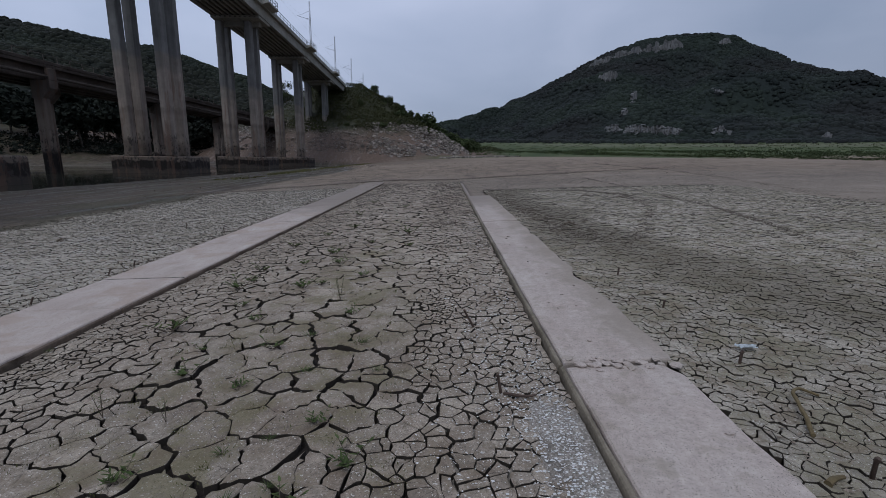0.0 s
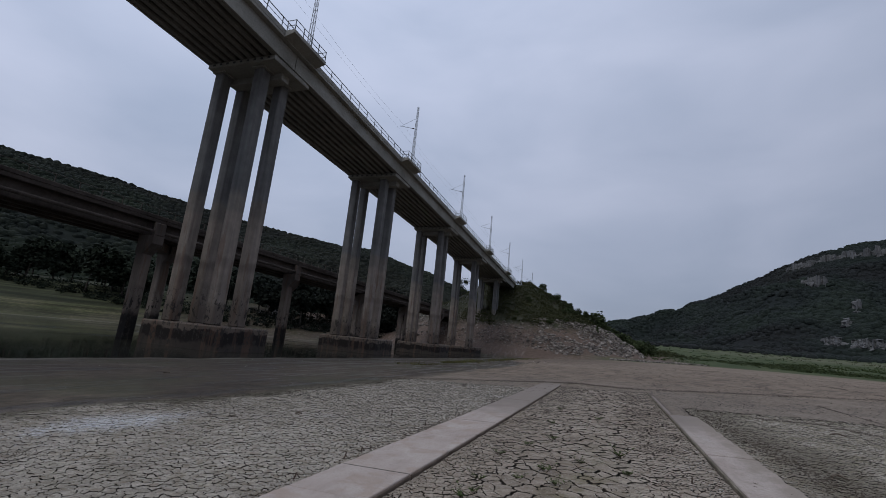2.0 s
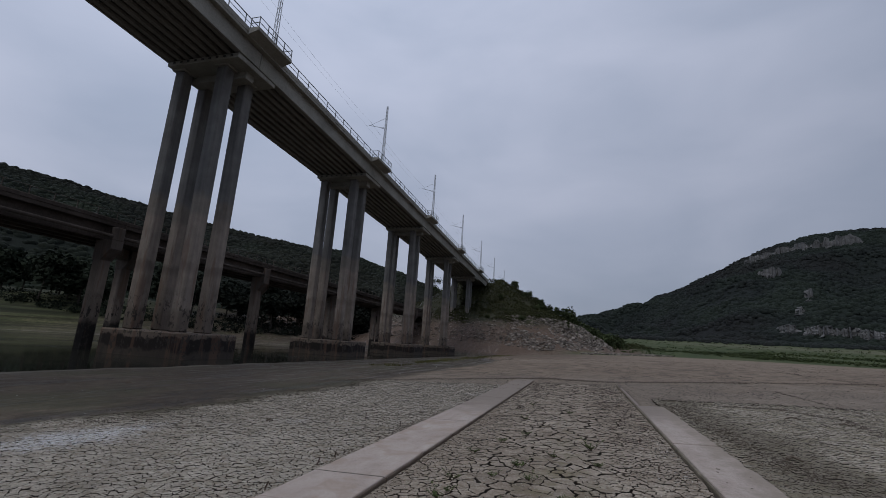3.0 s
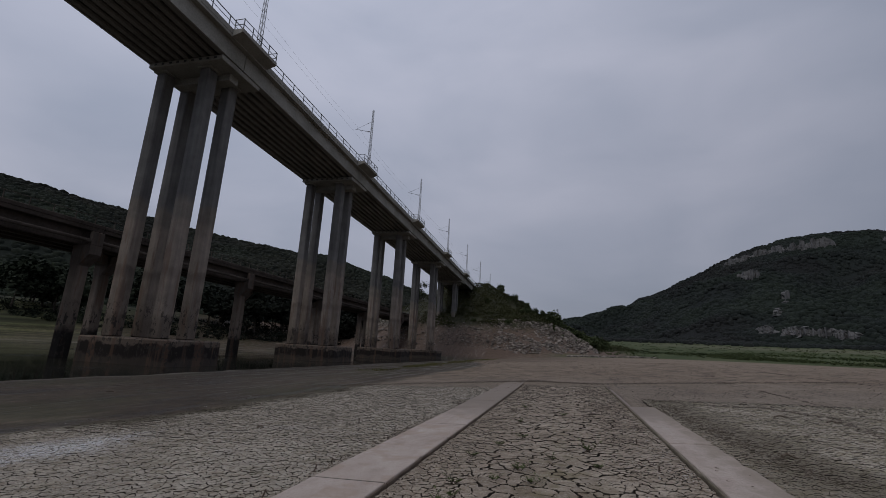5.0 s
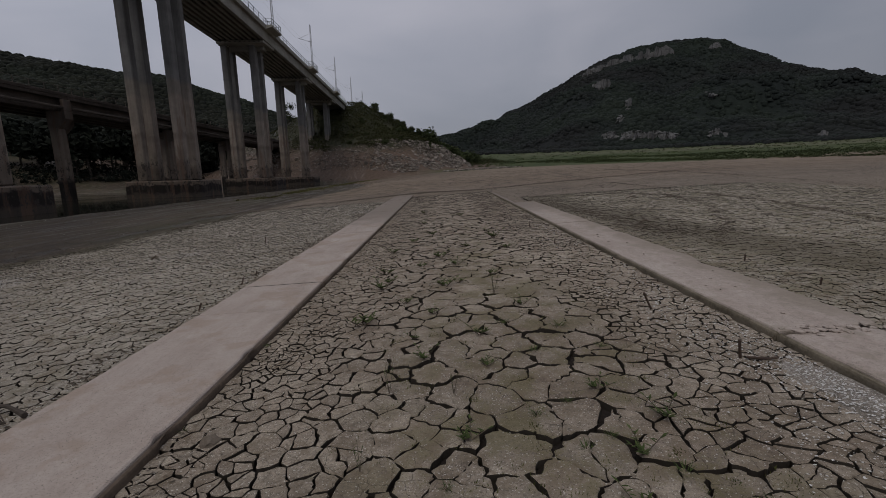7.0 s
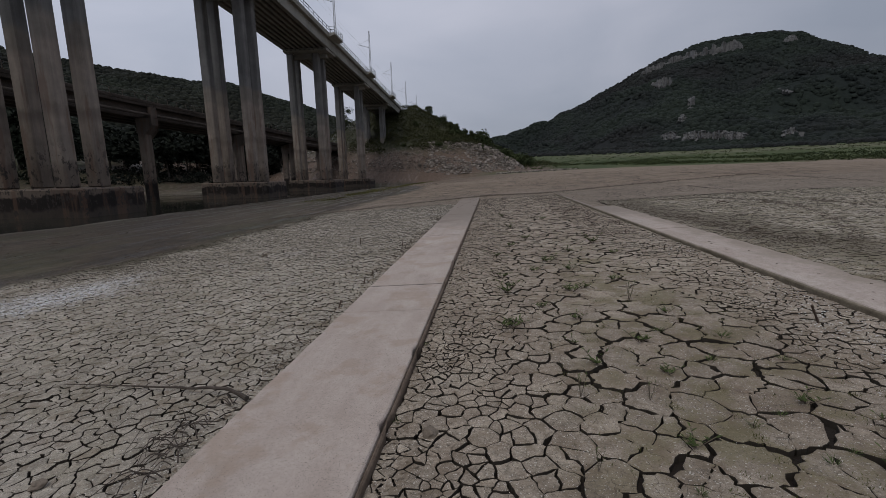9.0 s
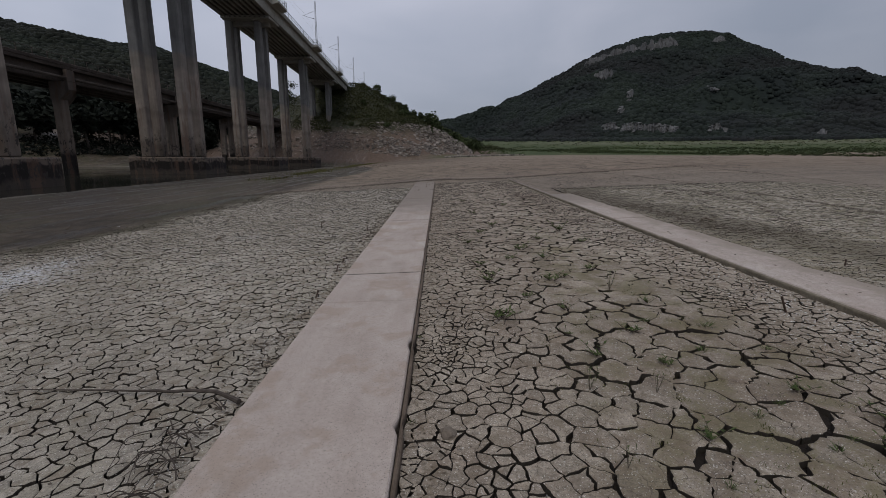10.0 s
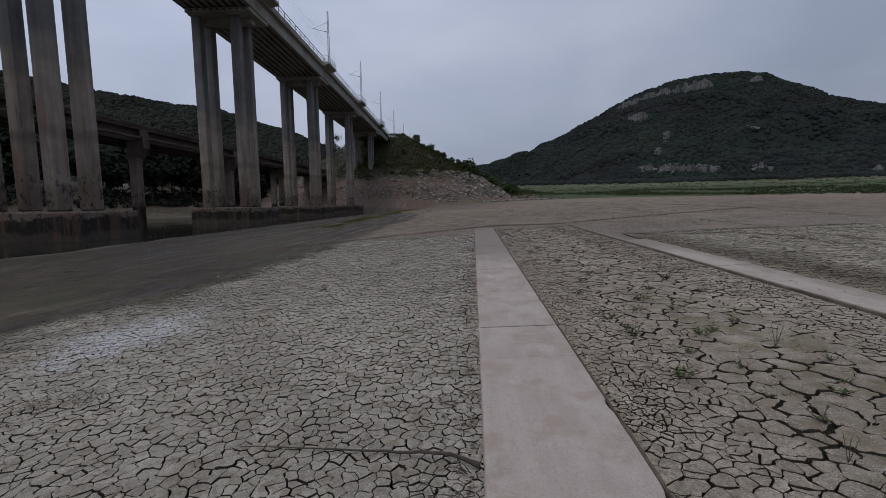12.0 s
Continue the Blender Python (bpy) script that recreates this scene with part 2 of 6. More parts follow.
        c = mix(n, l, math_node(n, l, "MULTIPLY", moist, 0.85), c, (0.062, 0.054, 0.034))
        speckle = smooth_step(n, l, noise_tex(n, l, p, 22.0, 3.0, 0.7), 0.44, 0.56)
        c = mix(n, l, math_node(n, l, "MULTIPLY", math_node(n, l, "MULTIPLY", crust, speckle), 0.8), c, (0.56, 0.57, 0.60))
    if damp:
        # a hollow beside the strip that dries last
        sp = n.new("ShaderNodeSeparateXYZ")
        l.new(p, sp.inputs[0])
        bend = math_node(n, l, "DIVIDE", 6.0, math_node(n, l, "MAXIMUM", sp.outputs["Y"], 1.5))
        away = math_node(n, l, "ABSOLUTE", math_node(n, l, "SUBTRACT", math_node(n, l, "ADD", sp.outputs["X"], -4.5), bend))
        away = math_node(n, l, "ADD", away, math_node(n, l, "MULTIPLY", math_node(n, l, "SUBTRACT", big, 0.5), 1.6))
        c = mix(n, l, math_node(n, l, "MULTIPLY", math_node(n, l, "SUBTRACT", 1.0, smooth_step(n, l, away, 0.2, 1.15)), 0.62), c, (0.098, 0.082, 0.058))
    l.new(c, b.inputs["Base Color"])
    bump(n, l, b, mix(n, l, 0.5, grit, fine), 0.7, 0.014)
    return m


SHORE = -6.6         # where the dry crust gives way to wet mud
M_PLATE = plate_material("dried_mud", (0.174, 0.136, 0.104), (0.343, 0.296, 0.238), 0.6)
M_PLATE_SIDE = plate_material("pale_dried_mud", (0.217, 0.191, 0.157), (0.378, 0.341, 0.287), 0.2, 0.15, True)
M_PLATE_RIGHT = plate_material("olive_dried_mud", (0.212, 0.188, 0.149), (0.372, 0.332, 0.274), 0.45, damp=True)
# darker than damp alone: shade inside the gaps is put into this colour
M_GAP_MUD = mottled("dark_gap_mud", (0.028, 0.023, 0.018), (0.06, 0.05, 0.04), 2.0, 40.0, 0.9, 0.4, 0.004)


# ---------------------------------------------------------------- helpers for building
def mesh_of(bm, name):
    me = bpy.data.meshes.new(name)
    bm.to_mesh(me)
    bm.free()
    return me


def part(name, bm, mat, parent=None, label=""):
    me = bm if isinstance(bm, bpy.types.Mesh) else mesh_of(bm, name)
    if not me.materials:
        me.materials.append(mat)
    ob = new(name, me)
    if parent is not None:
        ob.parent = parent
    if label:
        tagged(ob, label)
    return ob


def thing(name, label, category, group="", kind="", at=(0, 0, 0)):
    ob = new(name)
    ob.empty_display_size = 0.2
    ob.location = at
    return tagged(ob, label, category, group, kind)


def box(bm, x0, x1, y0, y1, z0, z1, bev=0.0):
    r = bmesh.ops.create_cube(bm, size=1.0, matrix=Matrix.LocRotScale(((x0 + x1) / 2, (y0 + y1) / 2, (z0 + z1) / 2), None, (x1 - x0, y1 - y0, z1 - z0)))
    if bev:
        es = {e for v in r["verts"] for e in v.link_edges}
        bmesh.ops.bevel(bm, geom=list(es), offset=bev, segments=1, affect="EDGES")
    return bm


def boxed(*a, **k):
    return box(bmesh.new(), *a, **k)


def tube(bm, a, b, r0, r1=None, seg=6):
    a, b = Vector(a), Vector(b)
    d = b - a
    m = Matrix.Translation((a + b) / 2) @ d.to_track_quat("Z", "Y").to_matrix().to_4x4()
    bmesh.ops.create_cone(bm, cap_ends=True, segments=seg, radius1=r0, radius2=r0 if r1 is None else r1, depth=d.length, matrix=m)
    return bm


def sheet(name, verts, faces, mat, smooth=True):
    me = bpy.data.meshes.new(name)
    me.from_pydata(verts, [], faces)
    me.materials.append(mat)
    if smooth:
        me.polygons.foreach_set("use_smooth", [True] * len(me.polygons))
    return me


def step(v, lo, hi):
    t = min(1.0, max(0.0, (v - lo) / (hi - lo)))
    return t * t * (3 - 2 * t)


# ---------------------------------------------------------------- lie of the land
SLOPE_X, SLOPE_Y = 0.0456, 0.0074
WATER_X, WATER_Z = -22.6, -0.88
CREST = 25.5          # top of the railway bank
STRIP_L, STRIP_R = (-0.97, 0.0), (3.64, 4.37)


def tree_line(y):
    """Where the woods begin, above the bare shore beyond the water."""
    return far_shore(y) - 5 - 27 * (1 - step(y, 40, 85))


def bay(y):
    """How far the dry mud reaches out beyond its usual edge."""
    return 0.8 * (1 - step(y, 5, 11))


def far_shore(y):
    return -104 + 46 * step(y, 45, 105)


def road_z(x, y):
    return SLOPE_X * x + SLOPE_Y * y + 0.000055 * max(y, 0.0) ** 2


def bank_z(x, y):
    dx = max(-40 - x, 0, x + 26.0)
    dy = max(158 - y, 0)
    d = math.hypot(dx, dy) if dy > 0 else dx
    n = noise.noise(Vector((x * 0.07, y * 0.07, 3.0))) * 1.6 + noise.noise(Vector((x * 0.25, y * 0.25, 7.0))) * 0.5
    return CREST - d / 1.66 + n * step(d, 0, 12)


def land_z(x, y):
    """Height of the bare lake bed, the far shore and the bank."""
    if x >= SHORE:
        z = 1.25 * math.tanh(SLOPE_X * x / 1.25) if x > 0 else SLOPE_X * x
    elif x >= WATER_X:
        z = SLOPE_X * SHORE - 0.60 * (SHORE - x) / (SHORE - WATER_X)
    else:
        f = far_shore(y)
        z = -0.93 - 1.2 * step(-x, -WATER_X, -WATER_X + 12)
        if x < f + 14:
            z = max(z, -1.4 + (f + 14 - x) * 0.085)
        if x < f:
            z = -0.21 + 0.24 * (f - x) if x > f - 30 else 6.99 + 0.05 * (f - 30 - x)
    yy = max(y, 0.0)
    rise = SLOPE_Y * min(y, 60) + 0.000055 * min(yy, 150) ** 2 + (0.050 * max(math.hypot(x, y) - 135, 0) if y > 0 and x > -20 else 0)
    rise *= 1.0 if x > 0 else max(0.0, 1 + x / 26.0) if x > -26 else 0.0
    z += rise
    if y > 80 and x < 60:
        z = max(z, bank_z(x, y))
    return z


# ---------------------------------------------------------------- ground
def axis_steps(lo, hi, fine_lo, fine_hi, fine, grow):
    out, v, s = [], fine_lo, fine
    while v < fine_hi:
        out.append(v)
        v += fine
    v, s = fine_hi, fine
    while v < hi:
        out.append(v)
        s *= grow
        v += s
    out.append(hi)
    v, s = fine_lo, fine
    while v > lo:
        s *= grow
        v -= s
        out.append(max(v, lo))
    return sorted(set(out))


FIELD_L = (-8.2, -0.97, -0.7, 20.5)      # stretches whose mud plates are built one by one
FIELD_M = (0.0, 3.66, -0.7, 23.0)
FIELD_R = (4.42, 13.5, -0.7, 17.0)


def sunk(px, y):
    """How far the soil lies below the plates that cover it."""
    s = 0.0
    for x0, x1, y0, y1 in (FIELD_L, FIELD_M, FIELD_R):
        x = px + bay(y) if x0 < -5 and px < -3 else px
        e = min(x - x0 + (0.4 if x0 > -1 else -0.9), x1 - x + (0.4 if x1 < 5 else -0.9), y - y0 + 0.5, y1 - y - 0.8)
        s = max(s, step(e, 0.0, 0.6))
    if (y < 17 and -1.3 < px < 0.3) or (y < 13.4 and 3.4 < px < 4.7):
        s = max(s, 1.0)
    # nearer than the built plates the crust lies as low as their tops
    s = max(s, 0.5 * (1 - step(y, -1.2, -0.6)) * step(y, -9.0, -6.5) * step(px, -8.5, -7.0) * (1 - step(px, 12.5, 14.5)))
    return 0.085 * s


def build_ground():
    xs = axis_steps(-2500, 2500, -13, 15, 0.4, 1.10)
    ys = axis_steps(-1500, 3000, -8, 24, 0.5, 1.075)
    verts, faces = [], []
    for y in ys:
        for x in xs:
            z = land_z(x, y)
            if -60 < x < 60 and y < 110:
                z += noise.noise(Vector((x * 0.35, y * 0.35, 0))) * 0.03 * step(abs(x - 1.7), 3.2, 6)
            if SHORE - 3.0 < x < 16 and -10 < y < 26:
                z -= sunk(x, y) + 0.01
            verts.append((x, y, z))
    w = len(xs)
    for j in range(len(ys) - 1):
        for i in range(w - 1):
            a = j * w + i
            faces.append((a, a + 1, a + 1 + w, a + w))
    return sheet("ground", verts, faces, M_GROUND)


def ground_material():
    m, n, l, b = material("lake_bed", 0.95, 0.0, 0.2)
    p = position(n)
    sp = n.new("ShaderNodeSeparateXYZ")
    l.new(p, sp.inputs[0])
    X, Y, Z = sp.outputs
    wob = noise_tex(n, l, p, 0.35, 4.0, 0.6)
    big = noise_tex(n, l, p, 0.12, 5.0, 0.6)
    mid = noise_tex(n, l, p, 1.5, 5.0, 0.65)
    fine = noise_tex(n, l, p, 30.0, 5.0, 0.7)
    # dry mud with its net of cracks
    dry = ramp(n, l, mix(n, l, 0.5, big, mid), (0.36, (0.160, 0.128, 0.100)), (0.66, (0.265, 0.222, 0.178)))
    warp = n.new("ShaderNodeTexNoise")
    warp.inputs["Scale"].default_value = 5.0
    l.new(p, warp.inputs["Vector"])
    vec = n.new("ShaderNodeVectorMath")
    vec.operation = "MULTIPLY_ADD"
    l.new(warp.outputs["Color"], vec.inputs[0])
    vec.inputs[1].default_value = (0.09, 0.09, 0.0)
    l.new(p, vec.inputs[2])
    cell = n.new("ShaderNodeTexVoronoi")
    cell.feature, cell.voronoi_dimensions = "DISTANCE_TO_EDGE", "2D"
    cell.inputs["Scale"].default_value = 8.5
    l.new(vec.outputs[0], cell.inputs["Vector"])
    crack = math_node(n, l, "SUBTRACT", 1.0, smooth_step(n, l, cell.outputs["Distance"], 0.02, 0.10))
    patchy = smooth_step(n, l, noise_tex(n, l, p, 0.5, 3.0, 0.5), 0.3, 0.5)
    crack = math_node(n, l, "MULTIPLY", crack, patchy)
    coarse = n.new("ShaderNodeTexVoronoi")
    coarse.feature, coarse.voronoi_dimensions = "DISTANCE_TO_EDGE", "2D"
    coarse.inputs["Scale"].default_value = 3.1
    l.new(vec.outputs[0], coarse.inputs["Vector"])
    rift = math_node(n, l, "SUBTRACT", 1.0, smooth_step(n, l, coarse.outputs["Distance"], 0.05, 0.12))
    crack = math_node(n, l, "MAXIMUM", crack, math_node(n, l, "MULTIPLY", rift, math_node(n, l, "MULTIPLY", smooth_step(n, l, mid, 0.40, 0.55), 0.35)))
    nearness = math_node(n, l, "SUBTRACT", 1.0, smooth_step(n, l, Y, 26.0, 60.0))
    crack = math_node(n, l, "MULTIPLY", crack, nearness)
    dry = mix(n, l, math_node(n, l, "MULTIPLY", crack, 0.85), dry, (0.045, 0.038, 0.032))
    reach = math_node(n, l, "MULTIPLY", math_node(n, l, "SUBTRACT", 1.0, smooth_step(n, l, Y, 5.0, 11.0)), 0.8)
    XL = math_node(n, l, "ADD", X, reach)
    # damp soil under the cracks, its colour blackened further by painted-in crack shade
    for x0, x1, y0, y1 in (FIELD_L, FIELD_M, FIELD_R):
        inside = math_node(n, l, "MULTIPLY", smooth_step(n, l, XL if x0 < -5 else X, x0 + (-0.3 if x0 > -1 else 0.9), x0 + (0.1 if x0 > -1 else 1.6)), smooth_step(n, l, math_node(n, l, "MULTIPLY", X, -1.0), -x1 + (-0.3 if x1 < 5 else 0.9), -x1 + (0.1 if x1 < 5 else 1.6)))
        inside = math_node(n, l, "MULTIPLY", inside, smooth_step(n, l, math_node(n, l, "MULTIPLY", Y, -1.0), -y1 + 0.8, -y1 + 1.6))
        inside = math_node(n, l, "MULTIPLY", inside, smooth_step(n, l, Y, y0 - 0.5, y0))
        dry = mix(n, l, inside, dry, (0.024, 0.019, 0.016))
    # farther out the bed is smooth brown silt
    yw = math_node(n, l, "ADD", Y, math_node(n, l, "MULTIPLY", wob, 18.0))
    silt = ramp(n, l, mix(n, l, 0.5, big, mid), (0.35, (0.145, 0.110, 0.081)), (0.68, (0.230, 0.182, 0.138)))
    flake = n.new("ShaderNodeTexVoronoi")
    flake.voronoi_dimensions = "2D"
    flake.inputs["Scale"].default_value = 1.6
    l.new(vec.outputs[0], flake.inputs["Vector"])
    tone = n.new("ShaderNodeSeparateXYZ")
    l.new(flake.outputs["Color"], tone.inputs[0])
    silt = mix(n, l, 1.0, silt, ramp(n, l, mix(n, l, 0.5, tone.outputs["X"], noise_tex(n, l, p, 4.0, 5.0, 0.75)), (0.28, grey(0.62)), (0.42, grey(1.0)), (0.75, grey(1.16))), "MULTIPLY")
    # darker brown earth towards the foot of the bank
    earth = math_node(n, l, "MULTIPLY", smooth_step(n, l, yw, 62.0, 100.0), math_node(n, l, "SUBTRACT", 1.0, smooth_step(n, l, math_node(n, l, "ADD", X, math_node(n, l, "MULTIPLY", big, 20.0)), 8.0, 24.0)))
    silt = mix(n, l, math_node(n, l, "MULTIPLY", earth, 0.75), silt, ramp(n, l, mid, (0.38, (0.070, 0.050, 0.037)), (0.62, (0.125, 0.094, 0.070))))
    col = mix(n, l, smooth_step(n, l, yw, 26.0, 42.0), dry, silt)
    far_net = math_node(n, l, "MULTIPLY", rift, smooth_step(n, l, noise_tex(n, l, p, 0.8, 4.0, 0.6), 0.42, 0.56))
    far_net = math_node(n, l, "MULTIPLY", far_net, math_node(n, l, "SUBTRACT", 1.0, smooth_step(n, l, Y, 35.0, 70.0)))
    far_net = math_node(n, l, "MULTIPLY", far_net, smooth_step(n, l, Y, 14.0, 20.0))
    col = mix(n, l, math_node(n, l, "MULTIPLY", far_net, 0.7), col, (0.050, 0.039, 0.030))
    # wet mud beside the water
    xw = math_node(n, l, "ADD", XL, math_node(n, l, "MULTIPLY_ADD", wob, 2.4))
    xw.node.inputs[1].links[0].from_node.inputs[2].default_value = -1.2
    wet = math_node(n, l, "SUBTRACT", 1.0, smooth_step(n, l, math_node(n, l, "ADD", xw, math_node(n, l, "MULTIPLY", smooth_step(n, l, Y, 45.0, 100.0), 12.0)), SHORE - 0.7, SHORE + 0.25))
    lines = noise_tex(n, l, p, 0.9, 5.0, 0.65, (1.6, 0.16, 1.0))
    wetcol = ramp(n, l, mix(n, l, 0.32, mix(n, l, 0.5, big, mid), lines), (0.38, (0.026, 0.020, 0.014)), (0.50, (0.055, 0.042, 0.029)), (0.62, (0.110, 0.088, 0.064)))
    grit = noise_tex(n, l, p, 7.0, 6.0, 0.75, (1.0, 0.45, 1.0))
    wetcol = mix(n, l, 1.0, wetcol, ramp(n, l, grit, (0.36, grey(0.55)), (0.52, grey(1.0)), (0.66, grey(1.7))), "MULTIPLY")
    slime = smooth_step(n, l, noise_tex(n, l, p, 0.22, 4.0, 0.6), 0.46, 0.60)
    wetcol = mix(n, l, math_node(n, l, "MULTIPLY", slime, 0.5), wetcol, (0.050, 0.050, 0.026))
    col = mix(n, l, wet, col, wetcol)
    # grass: far plain, far shore, upper bank
    grass = ramp(n, l, mix(n, l, 0.5, big, mid), (0.38, (0.026, 0.041, 0.012)), (0.5, (0.044, 0.060, 0.019)), (0.62, (0.080, 0.084, 0.037)))
    away = n.new("ShaderNodeVectorMath")
    away.operation = "LENGTH"
    l.new(p, away.inputs[0])
    bare = math_node(n, l, "ADD", away.outputs["Value"], math_node(n, l, "MULTIPLY", mid, 60.0))
    bare = math_node(n, l, "MULTIPLY", math_node(n, l, "MULTIPLY", smooth_step(n, l, bare, 262.0, 290.0), math_node(n, l, "SUBTRACT", 1.0, smooth_step(n, l, bare, 330.0, 380.0))), smooth_step(n, l, math_node(n, l, "ADD", X, math_node(n, l, "MULTIPLY", big, 90.0)), 70.0, 130.0))
    grass = mix(n, l, math_node(n, l, "MULTIPLY", bare, 0.32), grass, (0.170, 0.150, 0.112))
    g1 = smooth_step(n, l, math_node(n, l, "ADD", Y, math_node(n, l, "MULTIPLY", wob, 26.0)), 122.0, 136.0)
    g2 = math_node(n, l, "SUBTRACT", 1.0, smooth_step(n, l, math_node(n, l, "ADD", X, math_node(n, l, "MULTIPLY", wob, 14.0)), -96.0, -74.0))
    g3 = smooth_step(n, l, math_node(n, l, "ADD", Z, math_node(n, l, "MULTIPLY", wob, 6.0)), 9.5, 13.5)
    rubble = math_node(n, l, "SUBTRACT", 1.0, smooth_step(n, l, X, -16.0, -4.0))
    rubble = smooth_step(n, l, math_node(n, l, "ADD", Z, math_node(n, l, "MULTIPLY", rubble, 2.2)), 1.6, 2.5)
    bankish = math_node(n, l, "MULTIPLY", rubble, math_node(n, l, "SUBTRACT", 1.0, smooth_step(n, l, X, 14.0, 24.0)))
    bankish = math_node(n, l, "MULTIPLY", bankish, smooth_step(n, l, Y, 98.0, 108.0))
    soil = ramp(n, l, mix(n, l, 0.6, mid, fine), (0.34, (0.056, 0.038, 0.028)), (0.66, (0.142, 0.101, 0.077)))
    g1 = math_node(n, l, "MULTIPLY", g1, smooth_step(n, l, X, -6.0, 6.0))
    g2w = math_node(n, l, "MULTIPLY", g2, wet)
    g12 = math_node(n, l, "MAXIMUM", g1, g2w)
    col = mix(n, l, g1, col, grass)
    shore = ramp(n, l, mix(n, l, 0.5, big, mid), (0.38, (0.028, 0.031, 0.012)), (0.5, (0.050, 0.051, 0.022)), (0.62, (0.088, 0.080, 0.046)))
    shore = mix(n, l, smooth_step(n, l, math_node(n, l, "ADD", Z, math_node(n, l, "MULTIPLY", mid, 1.2)), 2.0, 3.4), shore, (0.040, 0.044, 0.021))
    strata = noise_tex(n, l, p, 1.0, 5.0, 0.7, (0.015, 0.03, 2.4))
    shore = mix(n, l, 1.0, shore, ramp(n, l, strata, (0.38, grey(0.42)), (0.5, grey(0.85)), (0.60, grey(1.55))), "MULTIPLY")
    col = mix(n, l, g2w, col, shore)
    # pale scum that dried along the water's edge
    brim = math_node(n, l, "ADD", Z, math_node(n, l, "MULTIPLY", math_node(n, l, "SUBTRACT", mid, 0.5), 0.10))
    brim = math_node(n, l, "MULTIPLY", smooth_step(n, l, brim, WATER_Z - 0.01, WATER_Z + 0.015), math_node(n, l, "SUBTRACT", 1.0, smooth_step(n, l, brim, WATER_Z + 0.03, WATER_Z + 0.06)))
    col = mix(n, l, math_node(n, l, "MULTIPLY", brim, 0.5), col, (0.19, 0.165, 0.135))
    col = mix(n, l, bankish, col, soil)
    col = mix(n, l, math_node(n, l, "MULTIPLY", g3, bankish), col, ramp(n, l, mid, (0.38, (0.016, 0.019, 0.008)), (0.62, (0.042, 0.040, 0.019))))
    col = mix(n, l, 1.0, col, ramp(n, l, fine, (0.3, grey(0.85)), (0.7, grey(1.13))), "MULTIPLY")
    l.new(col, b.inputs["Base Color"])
    notgrass = math_node(n, l, "SUBTRACT", 1.0, g12)
    film = math_node(n, l, "ADD", 0.20, math_node(n, l, "MULTIPLY", math_node(n, l, "SUBTRACT", 1.0, smooth_step(n, l, lines, 0.40, 0.50)), 0.3))
    l.new(math_node(n, l, "SUBTRACT", 0.95, math_node(n, l, "MULTIPLY", math_node(n, l, "MULTIPLY", wet, notgrass), film)), b.inputs["Roughness"])
    h = math_node(n, l, "SUBTRACT", mix(n, l, 0.4, mix(n, l, 0.6, mid, fine), grit), crack)
    bump(n, l, b, h, 0.5, 0.03)
    return m


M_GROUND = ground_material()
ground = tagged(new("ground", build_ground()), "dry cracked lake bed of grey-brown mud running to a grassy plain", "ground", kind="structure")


def water_material():
    m, n, l, b = material("still_water", 0.08, 0.0, 0.5)
    b.inputs["Base Color"].default_value = (0.030, 0.030, 0.022, 1)
    p = position(n)
    r = noise_tex(n, l, p, 1.2, 3.0, 0.5, (1.0, 0.4, 1.0))
    l.new(ramp(n, l, noise_tex(n, l, p, 0.15, 3.0, 0.5), (0.4, grey(0.04)), (0.7, grey(0.16))), b.inputs["Roughness"])
    bump(n, l, b, r, 0.06, 0.02)
    return m


water_bm = bmesh.new()
box(water_bm, -130, WATER_X + 2, -260, 118, WATER_Z - 0.6, WATER_Z)
tagged(part("water", water_bm, water_material()), "shallow still greenish-brown water round the bridge piers", "water", kind="structure")


# ---------------------------------------------------------------- railway viaduct
SPAN = 26.7
PIER_Y = [30.05 + SPAN * k for k in range(-3, 5)]
DROP, DRIFT = -0.029, -0.026       # fall of the deck along y, and how far it swings to the west


def deck_drop(y):
    return DROP * (y - 30.05)


def rail_x(y):
    """Middle of the viaduct."""
    return -31.77 + DRIFT * (y - 30.05)


